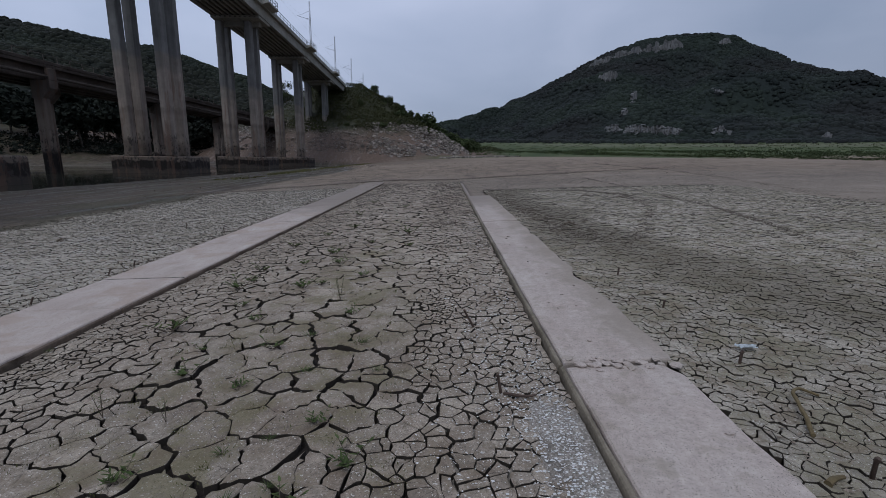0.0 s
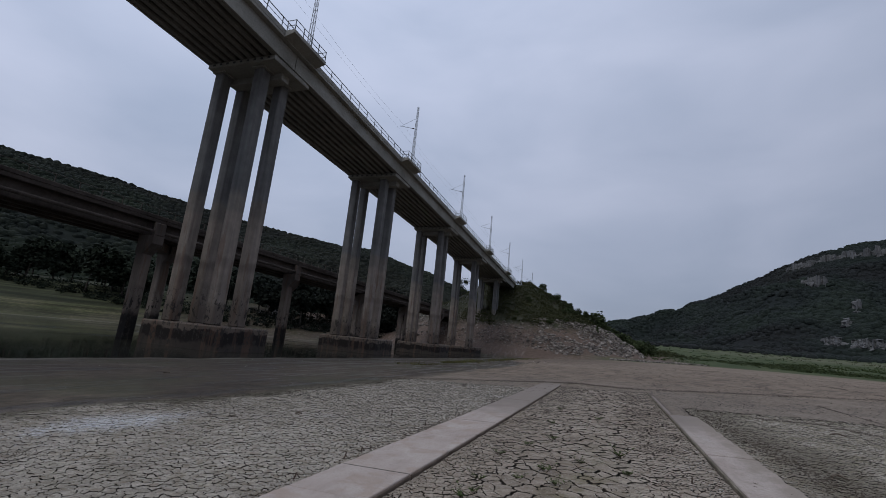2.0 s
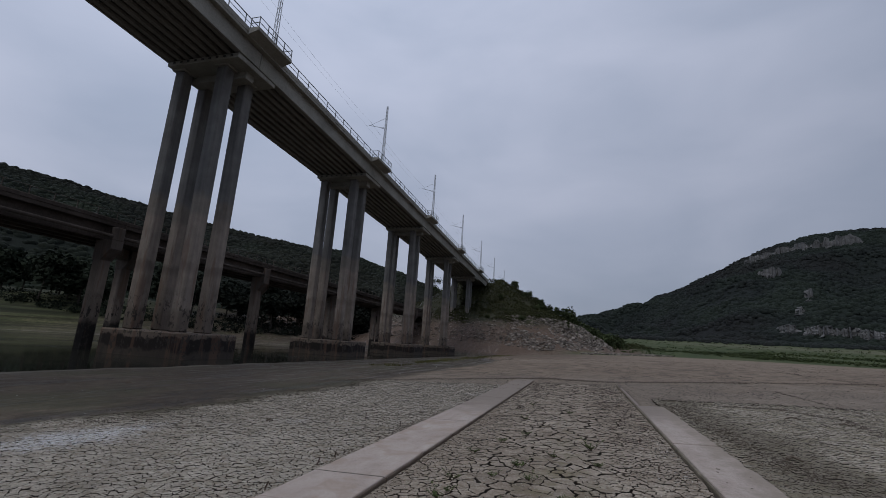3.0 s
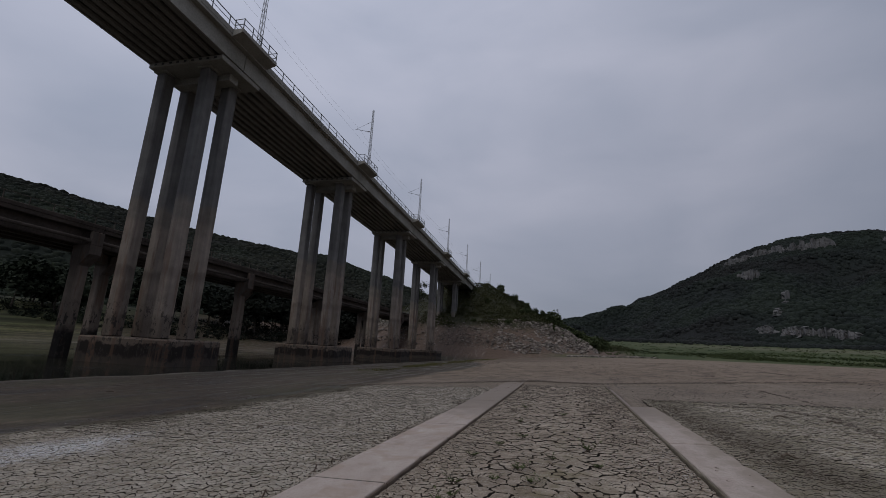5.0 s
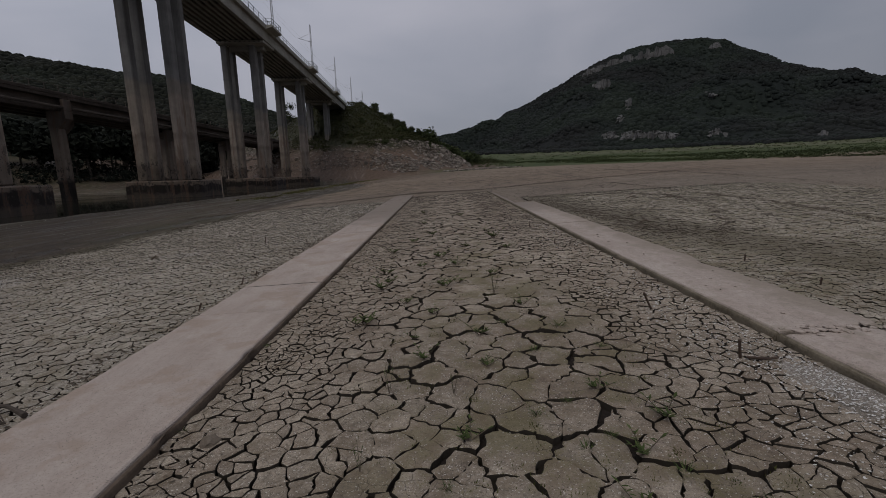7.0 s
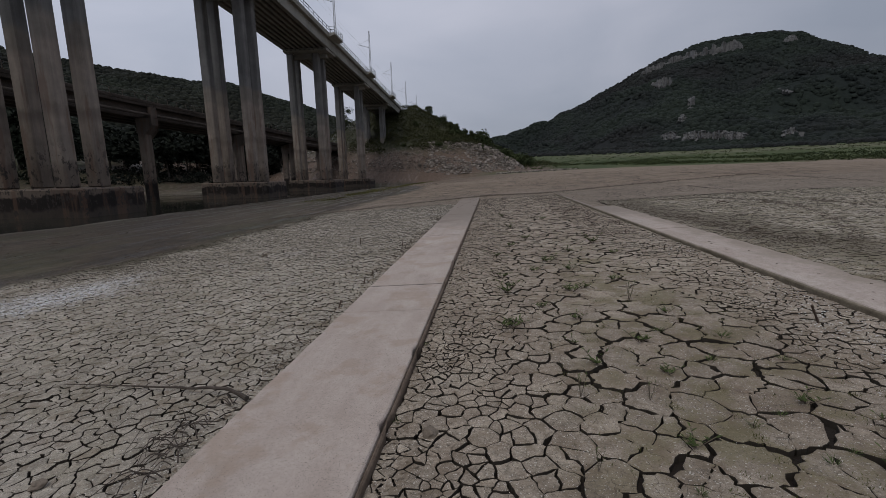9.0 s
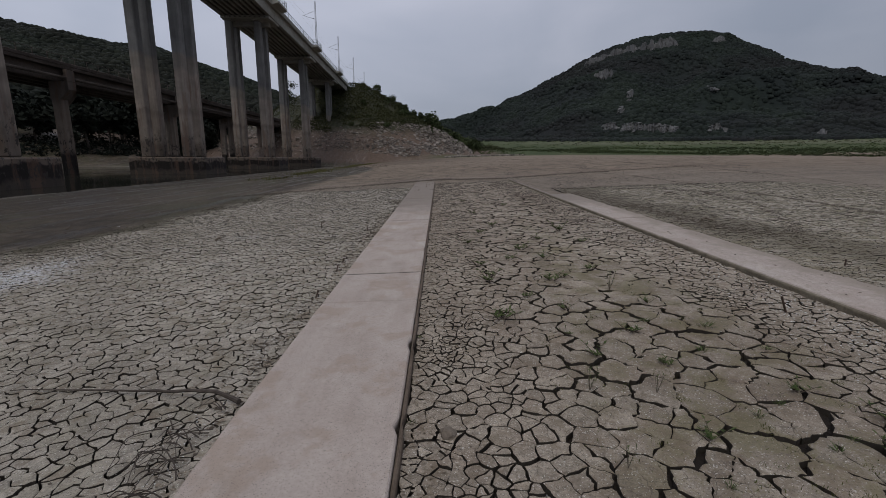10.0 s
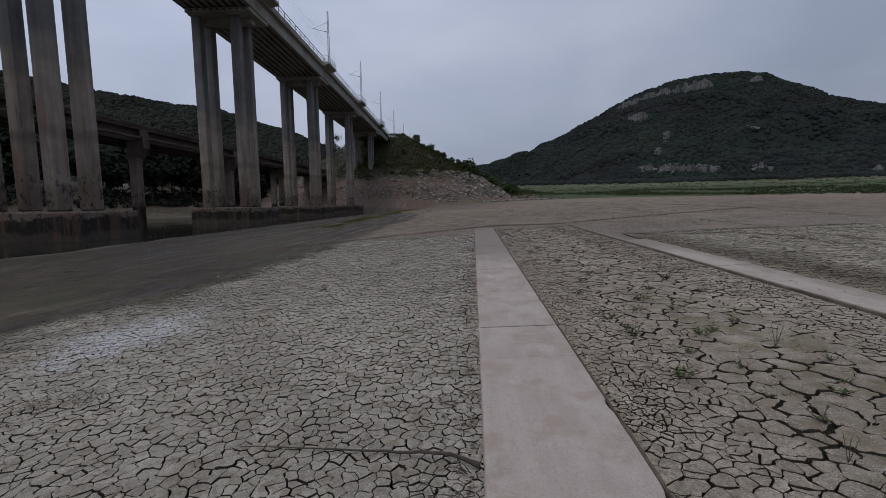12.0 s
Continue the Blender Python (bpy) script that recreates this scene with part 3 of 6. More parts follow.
def build_pier(y):
    d = deck_drop(y)
    pier = thing("viaduct_pier", "tall grey concrete viaduct pier with four stained shafts", "bridge pier", "piers of the railway viaduct", at=(rail_x(y), y, -1.6))
    pier.rotation_euler = (0, 0, -math.atan(DRIFT))
    foot = -1.6
    on_bank = y > 120
    if on_bank:
        foot = 7.6
    def put(name, bm, mat, label=""):
        bmesh.ops.translate(bm, verts=bm.verts, vec=(28.6, -y, 1.6))
        return part(name, bm, mat, pier, label)
    if on_bank:
        put("plinth", boxed(-32.6, -24.6, y - 2.4, y + 2.4, foot - 2, foot + 1.2, 0.08), M_PIER, "concrete footing sunk into the bank")
    else:
        put("plinth", boxed(-33.0, -24.0, y - 2.8, y + 2.8, foot, 1.15, 0.12), M_PLINTH, "concrete plinth, dark with dried slime below")
        foot = 1.15
    top = 25.44 + d
    for cx in (-31.35, -26.5):
        for cy in (y - 1.35, y + 1.35):
            bm = bmesh.new()
            box(bm, cx - 0.55, cx + 0.55, cy - 0.55, cy + 0.55, foot + (1.2 if on_bank else 0), top, 0.10)
            put("shaft", bm, M_PIER)
            bm = bmesh.new()
            box(bm, cx - 0.75, cx + 0.75, cy - 0.75, cy + 0.75, top - 0.02, top + 0.16, 0.03)
            put("bearing_pad", bm, M_BRIDGE)
    bm = boxed(-32.2, -24.1, y - 2.6, y + 2.6, top + 0.14, top + 0.62, 0.05)
    put("cap_slab", bm, M_BRIDGE)
    bm = boxed(-31.4, -24.9, y - 0.55, y + 0.55, top - 0.55, top + 0.2, 0.04)
    put("cross_beam", bm, M_BRIDGE)
    # dark blocks on the cap's edges imitate the shade inside drain slots
    for cy in (y - 2.62, y + 2.62):
        for k in range(9):
            x = -31.4 + 0.82 * k
            put("drain_hole", boxed(x - 0.13, x + 0.13, cy - 0.02, cy + 0.02, top + 0.30, top + 0.48, 0.0), M_WIRE, "dark block standing for a shaded slot in the cap's edge")
    return pier


def girder_mesh(length):
    """One precast T-beam, its flange on top."""
    bm = bmesh.new()
    prof = [(-0.20, 0), (0.20, 0), (0.20, 0.28), (0.09, 0.42), (0.09, 1.30), (0.40, 1.42), (0.40, 1.56), (-0.40, 1.56), (-0.40, 1.42), (-0.09, 1.30), (-0.09, 0.42), (-0.20, 0.28)]
    ends = []
    for y in (-length / 2, length / 2):
        ends.append([bm.verts.new((px, y, pz)) for px, pz in prof])
    bm.faces.new(ends[0])
    bm.faces.new(ends[1][::-1])
    for k in range(len(prof)):
        q = (k + 1) % len(prof)
        bm.faces.new((ends[0][q], ends[0][k], ends[1][k], ends[1][q]))
    me = mesh_of(bm, "girder")
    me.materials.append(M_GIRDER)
    return me


GIRDER = girder_mesh(SPAN - 0.1)
GIRDER_END = girder_mesh(17.9)


def post_mesh():
    me = mesh_of(boxed(-0.035, 0.035, -0.035, 0.035, 0.0, 1.1, 0.006), "post")
    me.materials.append(M_STEEL)
    return me


POST = post_mesh()


def build_span(y0, y1):
    ym, ln = (y0 + y1) / 2, y1 - y0
    base = 26.06 + deck_drop(ym)
    span = thing("viaduct_span", "grey concrete viaduct span of parallel girders with a steel railing", "bridge span", "spans of the railway viaduct", at=(rail_x(ym) + 0.4, ym, base))
    span.rotation_euler = (math.atan(DROP), 0, -math.atan(DRIFT))
    for k in range(9):
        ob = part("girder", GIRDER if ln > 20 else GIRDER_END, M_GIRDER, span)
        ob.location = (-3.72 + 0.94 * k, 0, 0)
    part("fascia_beam", boxed(4.02, 4.22, -ln / 2 + 0.03, ln / 2 - 0.03, 0.0, 1.62, 0.02), M_BRIDGE, span, "smooth outer beam, pale grey concrete")
    part("far_fascia_beam", boxed(-4.30, -4.12, -ln / 2 + 0.03, ln / 2 - 0.03, 0.0, 1.62, 0.02), M_BRIDGE, span)
    part("deck_slab", boxed(-4.75, 4.72, -ln / 2, ln / 2, 1.62, 1.90, 0.03), M_BRIDGE, span)
    part("kerb", boxed(4.36, 4.72, -ln / 2, ln / 2, 1.903, 2.42, 0.03), M_BRIDGE, span, "concrete walkway edge")
    part("far_kerb", boxed(-4.75, -4.4, -ln / 2, ln / 2, 1.903, 2.42, 0.03), M_BRIDGE, span)
    part("ballast", boxed(-4.38, 4.34, -ln / 2, ln / 2, 1.903, 2.3, 0.05), M_ROCK, span, "grey track ballast")
    for x in (4.55, -4.6):
        count = max(2, round(ln / 2.0))
        rail = part("railing", tube(tube(bmesh.new(), (x, -ln / 2, 3.48), (x, ln / 2, 3.48), 0.045), (x, -ln / 2, 2.98), (x, ln / 2, 2.98), 0.03), M_STEEL, span, "thin steel railing")
        for k in range(count):
            ob = part("post", POST, M_STEEL, rail)
            ob.location = (x, -ln / 2 + (k + 0.5) * ln / count, 2.4)
    return span


def build_platform(y):
    d = deck_drop(y)
    z = 27.69 + d
    p = thing("mast_platform", "concrete bracket platform with steel railing at the deck's edge", "platform", "mast platforms on the viaduct", at=(rail_x(y) + 4.7, y, z))
    p.rotation_euler = (0, 0, -math.atan(DRIFT))
    bm = bmesh.new()
    prof = [(0.42, 0.75), (0.42, 0.1), (1.5, 0.42), (1.5, 0.75)]
    a = [bm.verts.new((x, -2.5, h)) for x, h in prof]
    b = [bm.verts.new((x, 2.5, h)) for x, h in prof]
    bm.faces.new(a)
    bm.faces.new(b[::-1])
    for k in range(4):
        q = (k + 1) % 4
        bm.faces.new((a[q], a[k], b[k], b[q]))
    part("bracket_slab", bm, M_BRIDGE, p)
    pts = [(0.5, -2.42), (1.42, -2.42), (1.42, 0.0), (1.42, 2.42), (0.5, 2.42)]
    bm = bmesh.new()
    for q, r in zip(pts, pts[1:]):
        for h in (1.25, 1.8):
            tube(bm, (*q, h), (*r, h), 0.035)
    rail = part("railing", bm, M_STEEL, p, "steel guard railing")
    for q in pts + [(1.42, -1.2), (1.42, 1.2)]:
        ob = part("post", POST, M_STEEL, rail)
        ob.location = (*q, 0.74)
    return p


def build_mast(x, y, z, height=10.0):
    m = thing("catenary_mast", "slim grey steel lattice mast carrying railway overhead wires", "mast", "masts along the railway", at=(x, y, z))
    for sx in (-1, 1):
        for sy in (-1, 1):
            part("leg", tube(bmesh.new(), (sx * 0.17, sy * 0.17, 0), (sx * 0.09, sy * 0.09, height), 0.035, 0.028, 4), M_MAST, m)
    bm = bmesh.new()
    n = 14
    for k in range(n):
        h0, h1 = height * k / n, height * (k + 1) / n
        w0, w1 = 0.17 - 0.08 * k / n, 0.17 - 0.08 * (k + 1) / n
        s = 1 if k % 2 else -1
        for t in (-1, 1):
            tube(bm, (s * w0, t * w0, h0), (-s * w1, t * w1, h1), 0.016, None, 4)
            tube(bm, (t * w0, s * w0, h0), (t * w1, -s * w1, h1), 0.016, None, 4)
    part("lattice", bm, M_MAST, m)
    bm = tube(bmesh.new(), (-0.1, 0, height * 0.62), (-2.9, 0, height * 0.70), 0.035)
    tube(bm, (-0.1, 0, height * 0.80), (-2.6, 0, height * 0.70), 0.02)
    part("bracket_arm", bm, M_STEEL, m)
    bm = bmesh.new()
    for k in range(4):
        bmesh.ops.create_cone(bm, cap_ends=True, segments=8, radius1=0.09, radius2=0.06, depth=0.07, matrix=Matrix.Translation((-0.35, 0, height * 0.63 + 0.02 + k * 0.0)) @ Matrix.Rotation(radians(90), 4, "Y") @ Matrix.Translation((0, 0, -k * 0.09)))
    part("insulator", bm, M_OLD_DECK, m, "brown ribbed insulator")
    return m


for y in PIER_Y:
    build_pier(y)
    build_platform(y)
for y0, y1 in zip(PIER_Y, PIER_Y[1:]):
    build_span(y0, y1)
build_span(PIER_Y[-1], PIER_Y[-1] + 18)
MAST_Y = [y + 0.6 for y in PIER_Y] + [164, 191, 218, 246]
def mast_foot(y):
    return 28.44 + deck_drop(y) if y < 145 else CREST - 0.5


for y in MAST_Y:
    build_mast(rail_x(y) + 5.4, y, mast_foot(y))
for k, (dx, hz) in enumerate(((-2.75, 6.3), (-2.6, 7.5))):
    bm = bmesh.new()
    for a, b in zip(MAST_Y, MAST_Y[1:]):
        z0, z1 = mast_foot(a) + hz, mast_foot(b) + hz
        prev = None
        for s in range(7):
            t = s / 6
            y = a + (b - a) * t
            q = Vector((rail_x(y) + 5.4 + dx, y, z0 + (z1 - z0) * t - (1.0 if k else 0.1) * 4 * t * (1 - t) * 0.6))
            if prev is not None:
                tube(bm, prev, q, 0.009, None, 4)
            prev = q
    tagged(part("overhead_wire", bm, M_WIRE), "thin dark overhead wire above the railway track", "wire", "overhead wires")

abut = thing("abutment", "dark concrete abutment where the viaduct meets the bank", "abutment", at=(rail_x(155) + 0.4, 155.6, 19.6))
part("wall", boxed(-5, 5, -0.2, 3, -6, 4.0, 0.1), M_OLD_DECK, abut)
part("wing_wall", boxed(4.6, 5.2, 3, 9, -5, 4.6, 0.05), M_OLD_DECK, abut)
part("far_wing_wall", boxed(-5.2, -4.6, 3, 9, -5, 4.6, 0.05), M_OLD_DECK, abut)


# ---------------------------------------------------------------- old road bridge
OLD_STEP = 22.1
OLD_Y = [30.3 + OLD_STEP * k for k in range(-3, 5)]
OLD_TOP = 11.15


def old_x(y):
    return -40.3 - 0.03 * (y - 31)


def build_old_pier(y):
    ox = old_x(y)
    p = thing("old_bridge_pier", "weathered brown concrete pier of two shafts under an old road bridge", "bridge pier", "piers of the old bridge", at=(ox, y, -2.0))
    zt = OLD_TOP
    for name, dx, dy in (("near_shaft", -1.0, -0.7), ("far_shaft", -5.2, 4.6)):
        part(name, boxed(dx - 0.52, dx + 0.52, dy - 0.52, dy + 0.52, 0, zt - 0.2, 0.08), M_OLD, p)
        bm = bmesh.new()
        prof = [(-0.54, zt - 1.9), (0.54, zt - 1.9), (1.55, zt - 0.85), (1.55, zt), (-0.54, zt), (-0.54, zt - 0.75)]
        a = [bm.verts.new((dx + q, dy - 0.56, h)) for q, h in prof]
        b = [bm.verts.new((dx + q, dy + 0.56, h)) for q, h in prof]
        bm.faces.new(a)
        bm.faces.new(b[::-1])
        for k in range(6):
            q = (k + 1) % 6
            bm.faces.new((a[q], a[k], b[k], b[q]))
        part("corbel", bm, M_OLD, p)
    part("bearing_block", boxed(0.19, 0.56, -1.25, -0.15, zt + 0.003, zt + 1.25, 0.04), M_OLD, p, "stained block that holds the beam's end")
    bm = boxed(-3.2, 3.2, -0.6, 0.6, zt - 0.9, zt, 0.05)
    bmesh.ops.rotate(bm, verts=bm.verts, cent=(0, 0, 0), matrix=Matrix.Rotation(math.atan2(5.3, -4.2), 3, "Z"))
    bmesh.ops.translate(bm, verts=bm.verts, vec=(-3.1, 1.95, -0.01))
    part("cross_beam", bm, M_OLD, p)
    return p


OLD_POST = mesh_of(boxed(-0.03, 0.03, -0.03, 0.03, 0.0, 0.68, 0.005), "post")


def build_old_span(y0, y1):
    ym, ln = (y0 + y1) / 2, y1 - y0
    s = thing("old_bridge_span", "dark stained concrete span of the old road bridge", "bridge span", "spans of the old bridge", at=(old_x(ym), ym, OLD_TOP - 2.0))
    s.rotation_euler = (0, 0, math.atan(0.03))
    for x in (-0.75, -2.6, -4.4, -6.2):
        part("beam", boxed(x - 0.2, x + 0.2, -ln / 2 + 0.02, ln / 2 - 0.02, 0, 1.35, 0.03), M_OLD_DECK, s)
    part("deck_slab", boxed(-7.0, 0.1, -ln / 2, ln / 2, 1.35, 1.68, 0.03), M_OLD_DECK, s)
    part("parapet", boxed(-0.12, 0.16, -ln / 2, ln / 2, 1.683, 2.05, 0.04), M_OLD_DECK, s)
    part("far_parapet", boxed(-7.0, -6.75, -ln / 2, ln / 2, 1.683, 2.05, 0.04), M_OLD_DECK, s)
    rail = part("railing", tube(bmesh.new(), (0.02, -ln / 2, 2.72), (0.02, ln / 2, 2.72), 0.025, None, 6), M_OLD_DECK, s, "thin rusty railing")
    for k in range(12):
        ob = part("post", OLD_POST, M_OLD_DECK, rail)
        ob.location = (0.02, -ln / 2 + ln * (k + 0.5) / 12, 2.04)
    part("service_pipe", tube(bmesh.new(), (0.35, -ln / 2, 0.35), (0.35, ln / 2, 0.35), 0.16, None, 10), M_OLD_DECK, s, "dark pipe along the bridge's side")
    return s


for y in OLD_Y:
    build_old_pier(y)
for y0, y1 in zip(OLD_Y, OLD_Y[1:]):
    build_old_span(y0, y1)
build_old_span(OLD_Y[-1], OLD_Y[-1] + OLD_STEP)


# ---------------------------------------------------------------- hills
def profile(table, a):
    for (a0, h0), (a1, h1) in zip(table, table[1:]):
        if a0 <= a <= a1:
            t = (a - a0) / (a1 - a0)
            return h0 + (h1 - h0) * (t * t * (3 - 2 * t) * 0.4 + t * 0.6)
    return table[0][1] if a < table[0][0] else table[-1][1]


# bearing to the right of straight ahead, and height of the skyline, in degrees
EAST_SKY = [(-6, 1.8), (1, 3.6), (3, 4.2), (5, 5.1), (7, 6.0), (9, 7.1), (11, 7.95), (13, 9.0), (15, 9.95), (17, 11.1), (19, 11.9), (21, 12.45), (23, 12.85), (25, 13.05), (27, 13.0), (29, 12.95), (31, 12.5), (33, 11.6), (35, 10.6), (37, 9.6), (39, 8.65), (41, 7.85), (43, 7.35), (46, 6.5), (50, 5.5), (60, 4.0), (80, 2.5)]
WEST_SKY = [(-150, 5), (-110, 10.3), (-90, 12.4), (-71, 13.7), (-64, 13.6), (-60, 13.5), (-54, 12.7), (-48, 12.0), (-42, 11.3), (-36, 10.6), (-32, 10.1), (-28, 9.3), (-24, 8.4), (-20, 7.3), (-14, 5.4), (-6, 2.9)]
BACK_SKY = [(36, 3), (41, 5.0), (43.5, 6.6), (46, 7.9), (48.5, 8.9), (54, 10.0), (75, 9), (100, 6), (130, 4)]


class Hill:
    def __init__(self, sky, near, far, foot, rough, seed):
        self.sky, self.near, self.far, self.foot, self.rough, self.seed = sky, near, far, foot, rough, seed

    def point(self, a, t):
        """a: bearing; t: 0 at the foot, 1 on the ridge, beyond it the back slope."""
        top = self.far * math.tan(radians(profile(self.sky, a)))
        r = self.near(a) + (self.far - self.near(a)) * t
        u = min(t, 1.0)
        z = self.foot + (top - self.foot) * (u ** 1.12 if t <= 1 else 1.0 - (t - 1) * 0.6)
        q = Vector((math.sin(radians(a)) * r, math.cos(radians(a)) * r, 0))
        k = 4 * u * (1 - u) if t <= 1 else 0
        z += (noise.noise(q * 0.008 + Vector((0, 0, self.seed))) * 2.2 + noise.noise(q * 0.025 + Vector((0, 0, self.seed + 5)))) * self.rough * (0.25 + k)
        return Vector((q.x, q.y, z + 1.4))


def hill_mesh(hill, a0, a1, na, nt, mat):
    verts, faces = [], []
    for j in range(nt + 1):
        for i in range(na + 1):
            verts.append(hill.point(a0 + (a1 - a0) * i / na, 1.35 * j / nt))
    for j in range(nt):
        for i in range(na):
            a = j * (na + 1) + i
            faces.append((a, a + na + 1, a + na + 2, a + 1))
    return sheet("hill", verts, faces, mat)


def woods_material(name, dark, light, haze=(0, 0, 0)):
    m, n, l, b = material(name, 0.95, 0.0, 0.1)
    p = position(n)
    big = noise_tex(n, l, p, 0.012, 4.0, 0.6)
    mid = noise_tex(n, l, p, 0.25, 5.0, 0.7)
    isl = n.new("ShaderNodeNewGeometry").outputs["Random Per Island"]
    c = ramp(n, l, mix(n, l, 0.25, big, isl), (0.36, dark), (0.64, light))
    c = mix(n, l, 1.0, c, ramp(n, l, mid, (0.3, grey(0.7)), (0.7, grey(1.25))), "MULTIPLY")
    # stands of other trees, some greener, some brown with drought
    stand = noise_tex(n, l, p, 0.006, 4.0, 0.55)
    c = mix(n, l, 1.0, c, ramp(n, l, stand, (0.40, (1.10, 0.94, 0.98)), (0.5, (1.0, 1.0, 1.0)), (0.62, (1.05, 1.13, 0.99))), "MULTIPLY")
    l.new(c, b.inputs["Base Color"])
    bump(n, l, b, mid, 0.8, 0.6)
    return m


# bluer than the near woods: distance haze put into the base colour
M_WOODS_FAR = woods_material("far_woods", (0.0150, 0.0188, 0.0180), (0.0215, 0.0262, 0.0232))
M_WOODS = woods_material("near_woods", (0.0125, 0.0160, 0.0128), (0.0215, 0.0255, 0.0185))
M_CLIFF = mottled("pale_cliff", (0.062, 0.062, 0.062), (0.150, 0.148, 0.146), 0.05, 0.3, 0.95, 0.8, 0.8)

EAST = Hill(EAST_SKY, lambda a: 430 + 90 * step(abs(a - 30), 10, 60), 1000, 12, 12, 1.0)
WEST = Hill(WEST_SKY, lambda a: 150 + 60 * step(a, -60, -20), 400, 3, 6, 9.0)
BACK = Hill(BACK_SKY, lambda a: 1300, 1900, 20, 20, 17.0)
tagged(new("hill_east", hill_mesh(EAST, -6, 80, 120, 40, M_WOODS_FAR)), "dark wooded mountain with pale cliffs near its top", "hill", kind="structure")
tagged(new("hill_west", hill_mesh(WEST, -150, -6, 120, 30, M_WOODS)), "low ridge covered with dark green woods", "hill", kind="structure")
tagged(new("hill_back", hill_mesh(BACK, 36, 130, 60, 12, M_WOODS_FAR)), "farther wooded ridge behind the mountain", "hill", kind="structure")


def lump_templates(count, subdiv, seed):
    """Uneven crowns, as arrays of points and faces."""
    out = []
    for k in range(count):
        bm = bmesh.new()
        bmesh.ops.create_icosphere(bm, subdivisions=subdiv, radius=1.0)
        for v in bm.verts:
            q = v.co * 1.6 + Vector((k * 7.3, seed, 0))
            v.co *= 1.0 + 0.38 * noise.noise(q) + 0.22 * noise.noise(q * 2.7)
            v.co.z *= 0.85
        bmesh.ops.delete(bm, geom=[f for f in bm.faces if max(v.co.z for v in f.verts) < -0.15], context="FACES")
        bm.verts.index_update()
        out.append((np.array([v.co[:] for v in bm.verts]), np.array([[v.index for v in f.verts] for f in bm.faces])))
        bm.free()
    return out


def scatter_mesh(name, templates, spots, mat):
    """spots: (place, radius, height factor). One joined mesh of many crowns."""
    vs, fs, base = [], [], 0
    for k, (q, r, h) in enumerate(spots):
        v, f = templates[k % len(templates)]
        ang = random.random() * 6.28
        c, s = math.cos(ang), math.sin(ang)
        w = np.stack([(v[:, 0] * c - v[:, 1] * s) * r + q[0], (v[:, 0] * s + v[:, 1] * c) * r + q[1], v[:, 2] * r * h + q[2]], 1)
        vs.append(w)
        fs.append(f + base)
        base += len(v)
    return sheet(name, np.concatenate(vs).tolist(), np.concatenate(fs).tolist(), mat, mat in (M_WOODS, M_WOODS_FAR))


LOW = lump_templates(6, 1, 2.0)


def hill_woods(hill, a0, a1, count, r0, r1, t0=0.0, t1=1.08, even=1.1):
    spots = []
    while len(spots) < count:
        a, t = random.uniform(a0, a1), random.uniform(t0, t1)
        r = hill.near(a) + (hill.far - hill.near(a)) * t
        if random.random() > r / hill.far / even:
            continue
        q = hill.point(a, t)
        s = random.uniform(r0, r1)
        spots.append((q - Vector((0, 0, s * 0.12)), s, random.uniform(0.75, 1.25)))
    return spots


tagged(new("far_woods", scatter_mesh("far_woods", LOW, hill_woods(EAST, -4, 58, 27500, 2.0, 4.1), M_WOODS_FAR)), "dense dark green woods covering the mountain", "woods", kind="stuff")
tagged(new("ridge_woods", scatter_mesh("ridge_woods", LOW, hill_woods(WEST, -78, -8, 13000, 1.2, 2.6, 0.34, 1.08, 0.35), M_WOODS)), "dense dark green woods covering the low ridge", "woods", kind="stuff")
tagged(new("ridge_woods", scatter_mesh("ridge_woods", LOW, hill_woods(WEST, -78, -20, 4200, 1.0, 2.4, 0.0, 0.4, 0.35), M_WOODS)), "dark green woods on the foot of the ridge near the water", "woods", kind="stuff")
tagged(new("far_woods", scatter_mesh("far_woods", LOW, hill_woods(BACK, 38, 60, 2600, 3.0, 6.0, 0.3, 1.05, 0.5), M_WOODS_FAR)), "woods on the farther ridge", "woods", kind="stuff")


# ---------------------------------------------------------------- concrete strips of the drowned road
def wavy_outline(x0, x1, y0, y1, chips, rough0, rough1):
    """Outline of a slab, counter-clockwise, with worn edges; chips: (side, y, width, depth)."""
    pts = []
    n = max(8, int((y1 - y0) / 0.07))
    def edge(side, y):
        r = rough0 if side == 0 else rough1
        d = noise.noise(Vector((y * 3.1, side * 9.0, x0))) * r + noise.noise(Vector((y * 17.0, side * 9.0, x0))) * r * 0.5
        for s, cy, w, depth in chips:
            if s == side:
                d += (depth if side == 0 else -depth) * max(0.0, 1 - abs(y - cy) / w) ** 0.6
        return (x0 if side == 0 else x1) + d
    for k in range(n + 1):
        y = y0 + (y1 - y0) * k / n
        pts.append((edge(1, y), y))
    m = 10
    for k in range(1, m):
        x = x1 + (x0 - x1) * k / m
        pts.append((x, y1 + noise.noise(Vector((x * 9, y1, 0))) * 0.012))
    for k in range(n, -1, -1):
        y = y0 + (y1 - y0) * k / n
        pts.append((edge(0, y), y))
    for k in range(1, m):
        x = x0 + (x1 - x0) * k / m
        pts.append((x, y0 + noise.noise(Vector((x * 9, y0, 0))) * 0.012))
    return pts


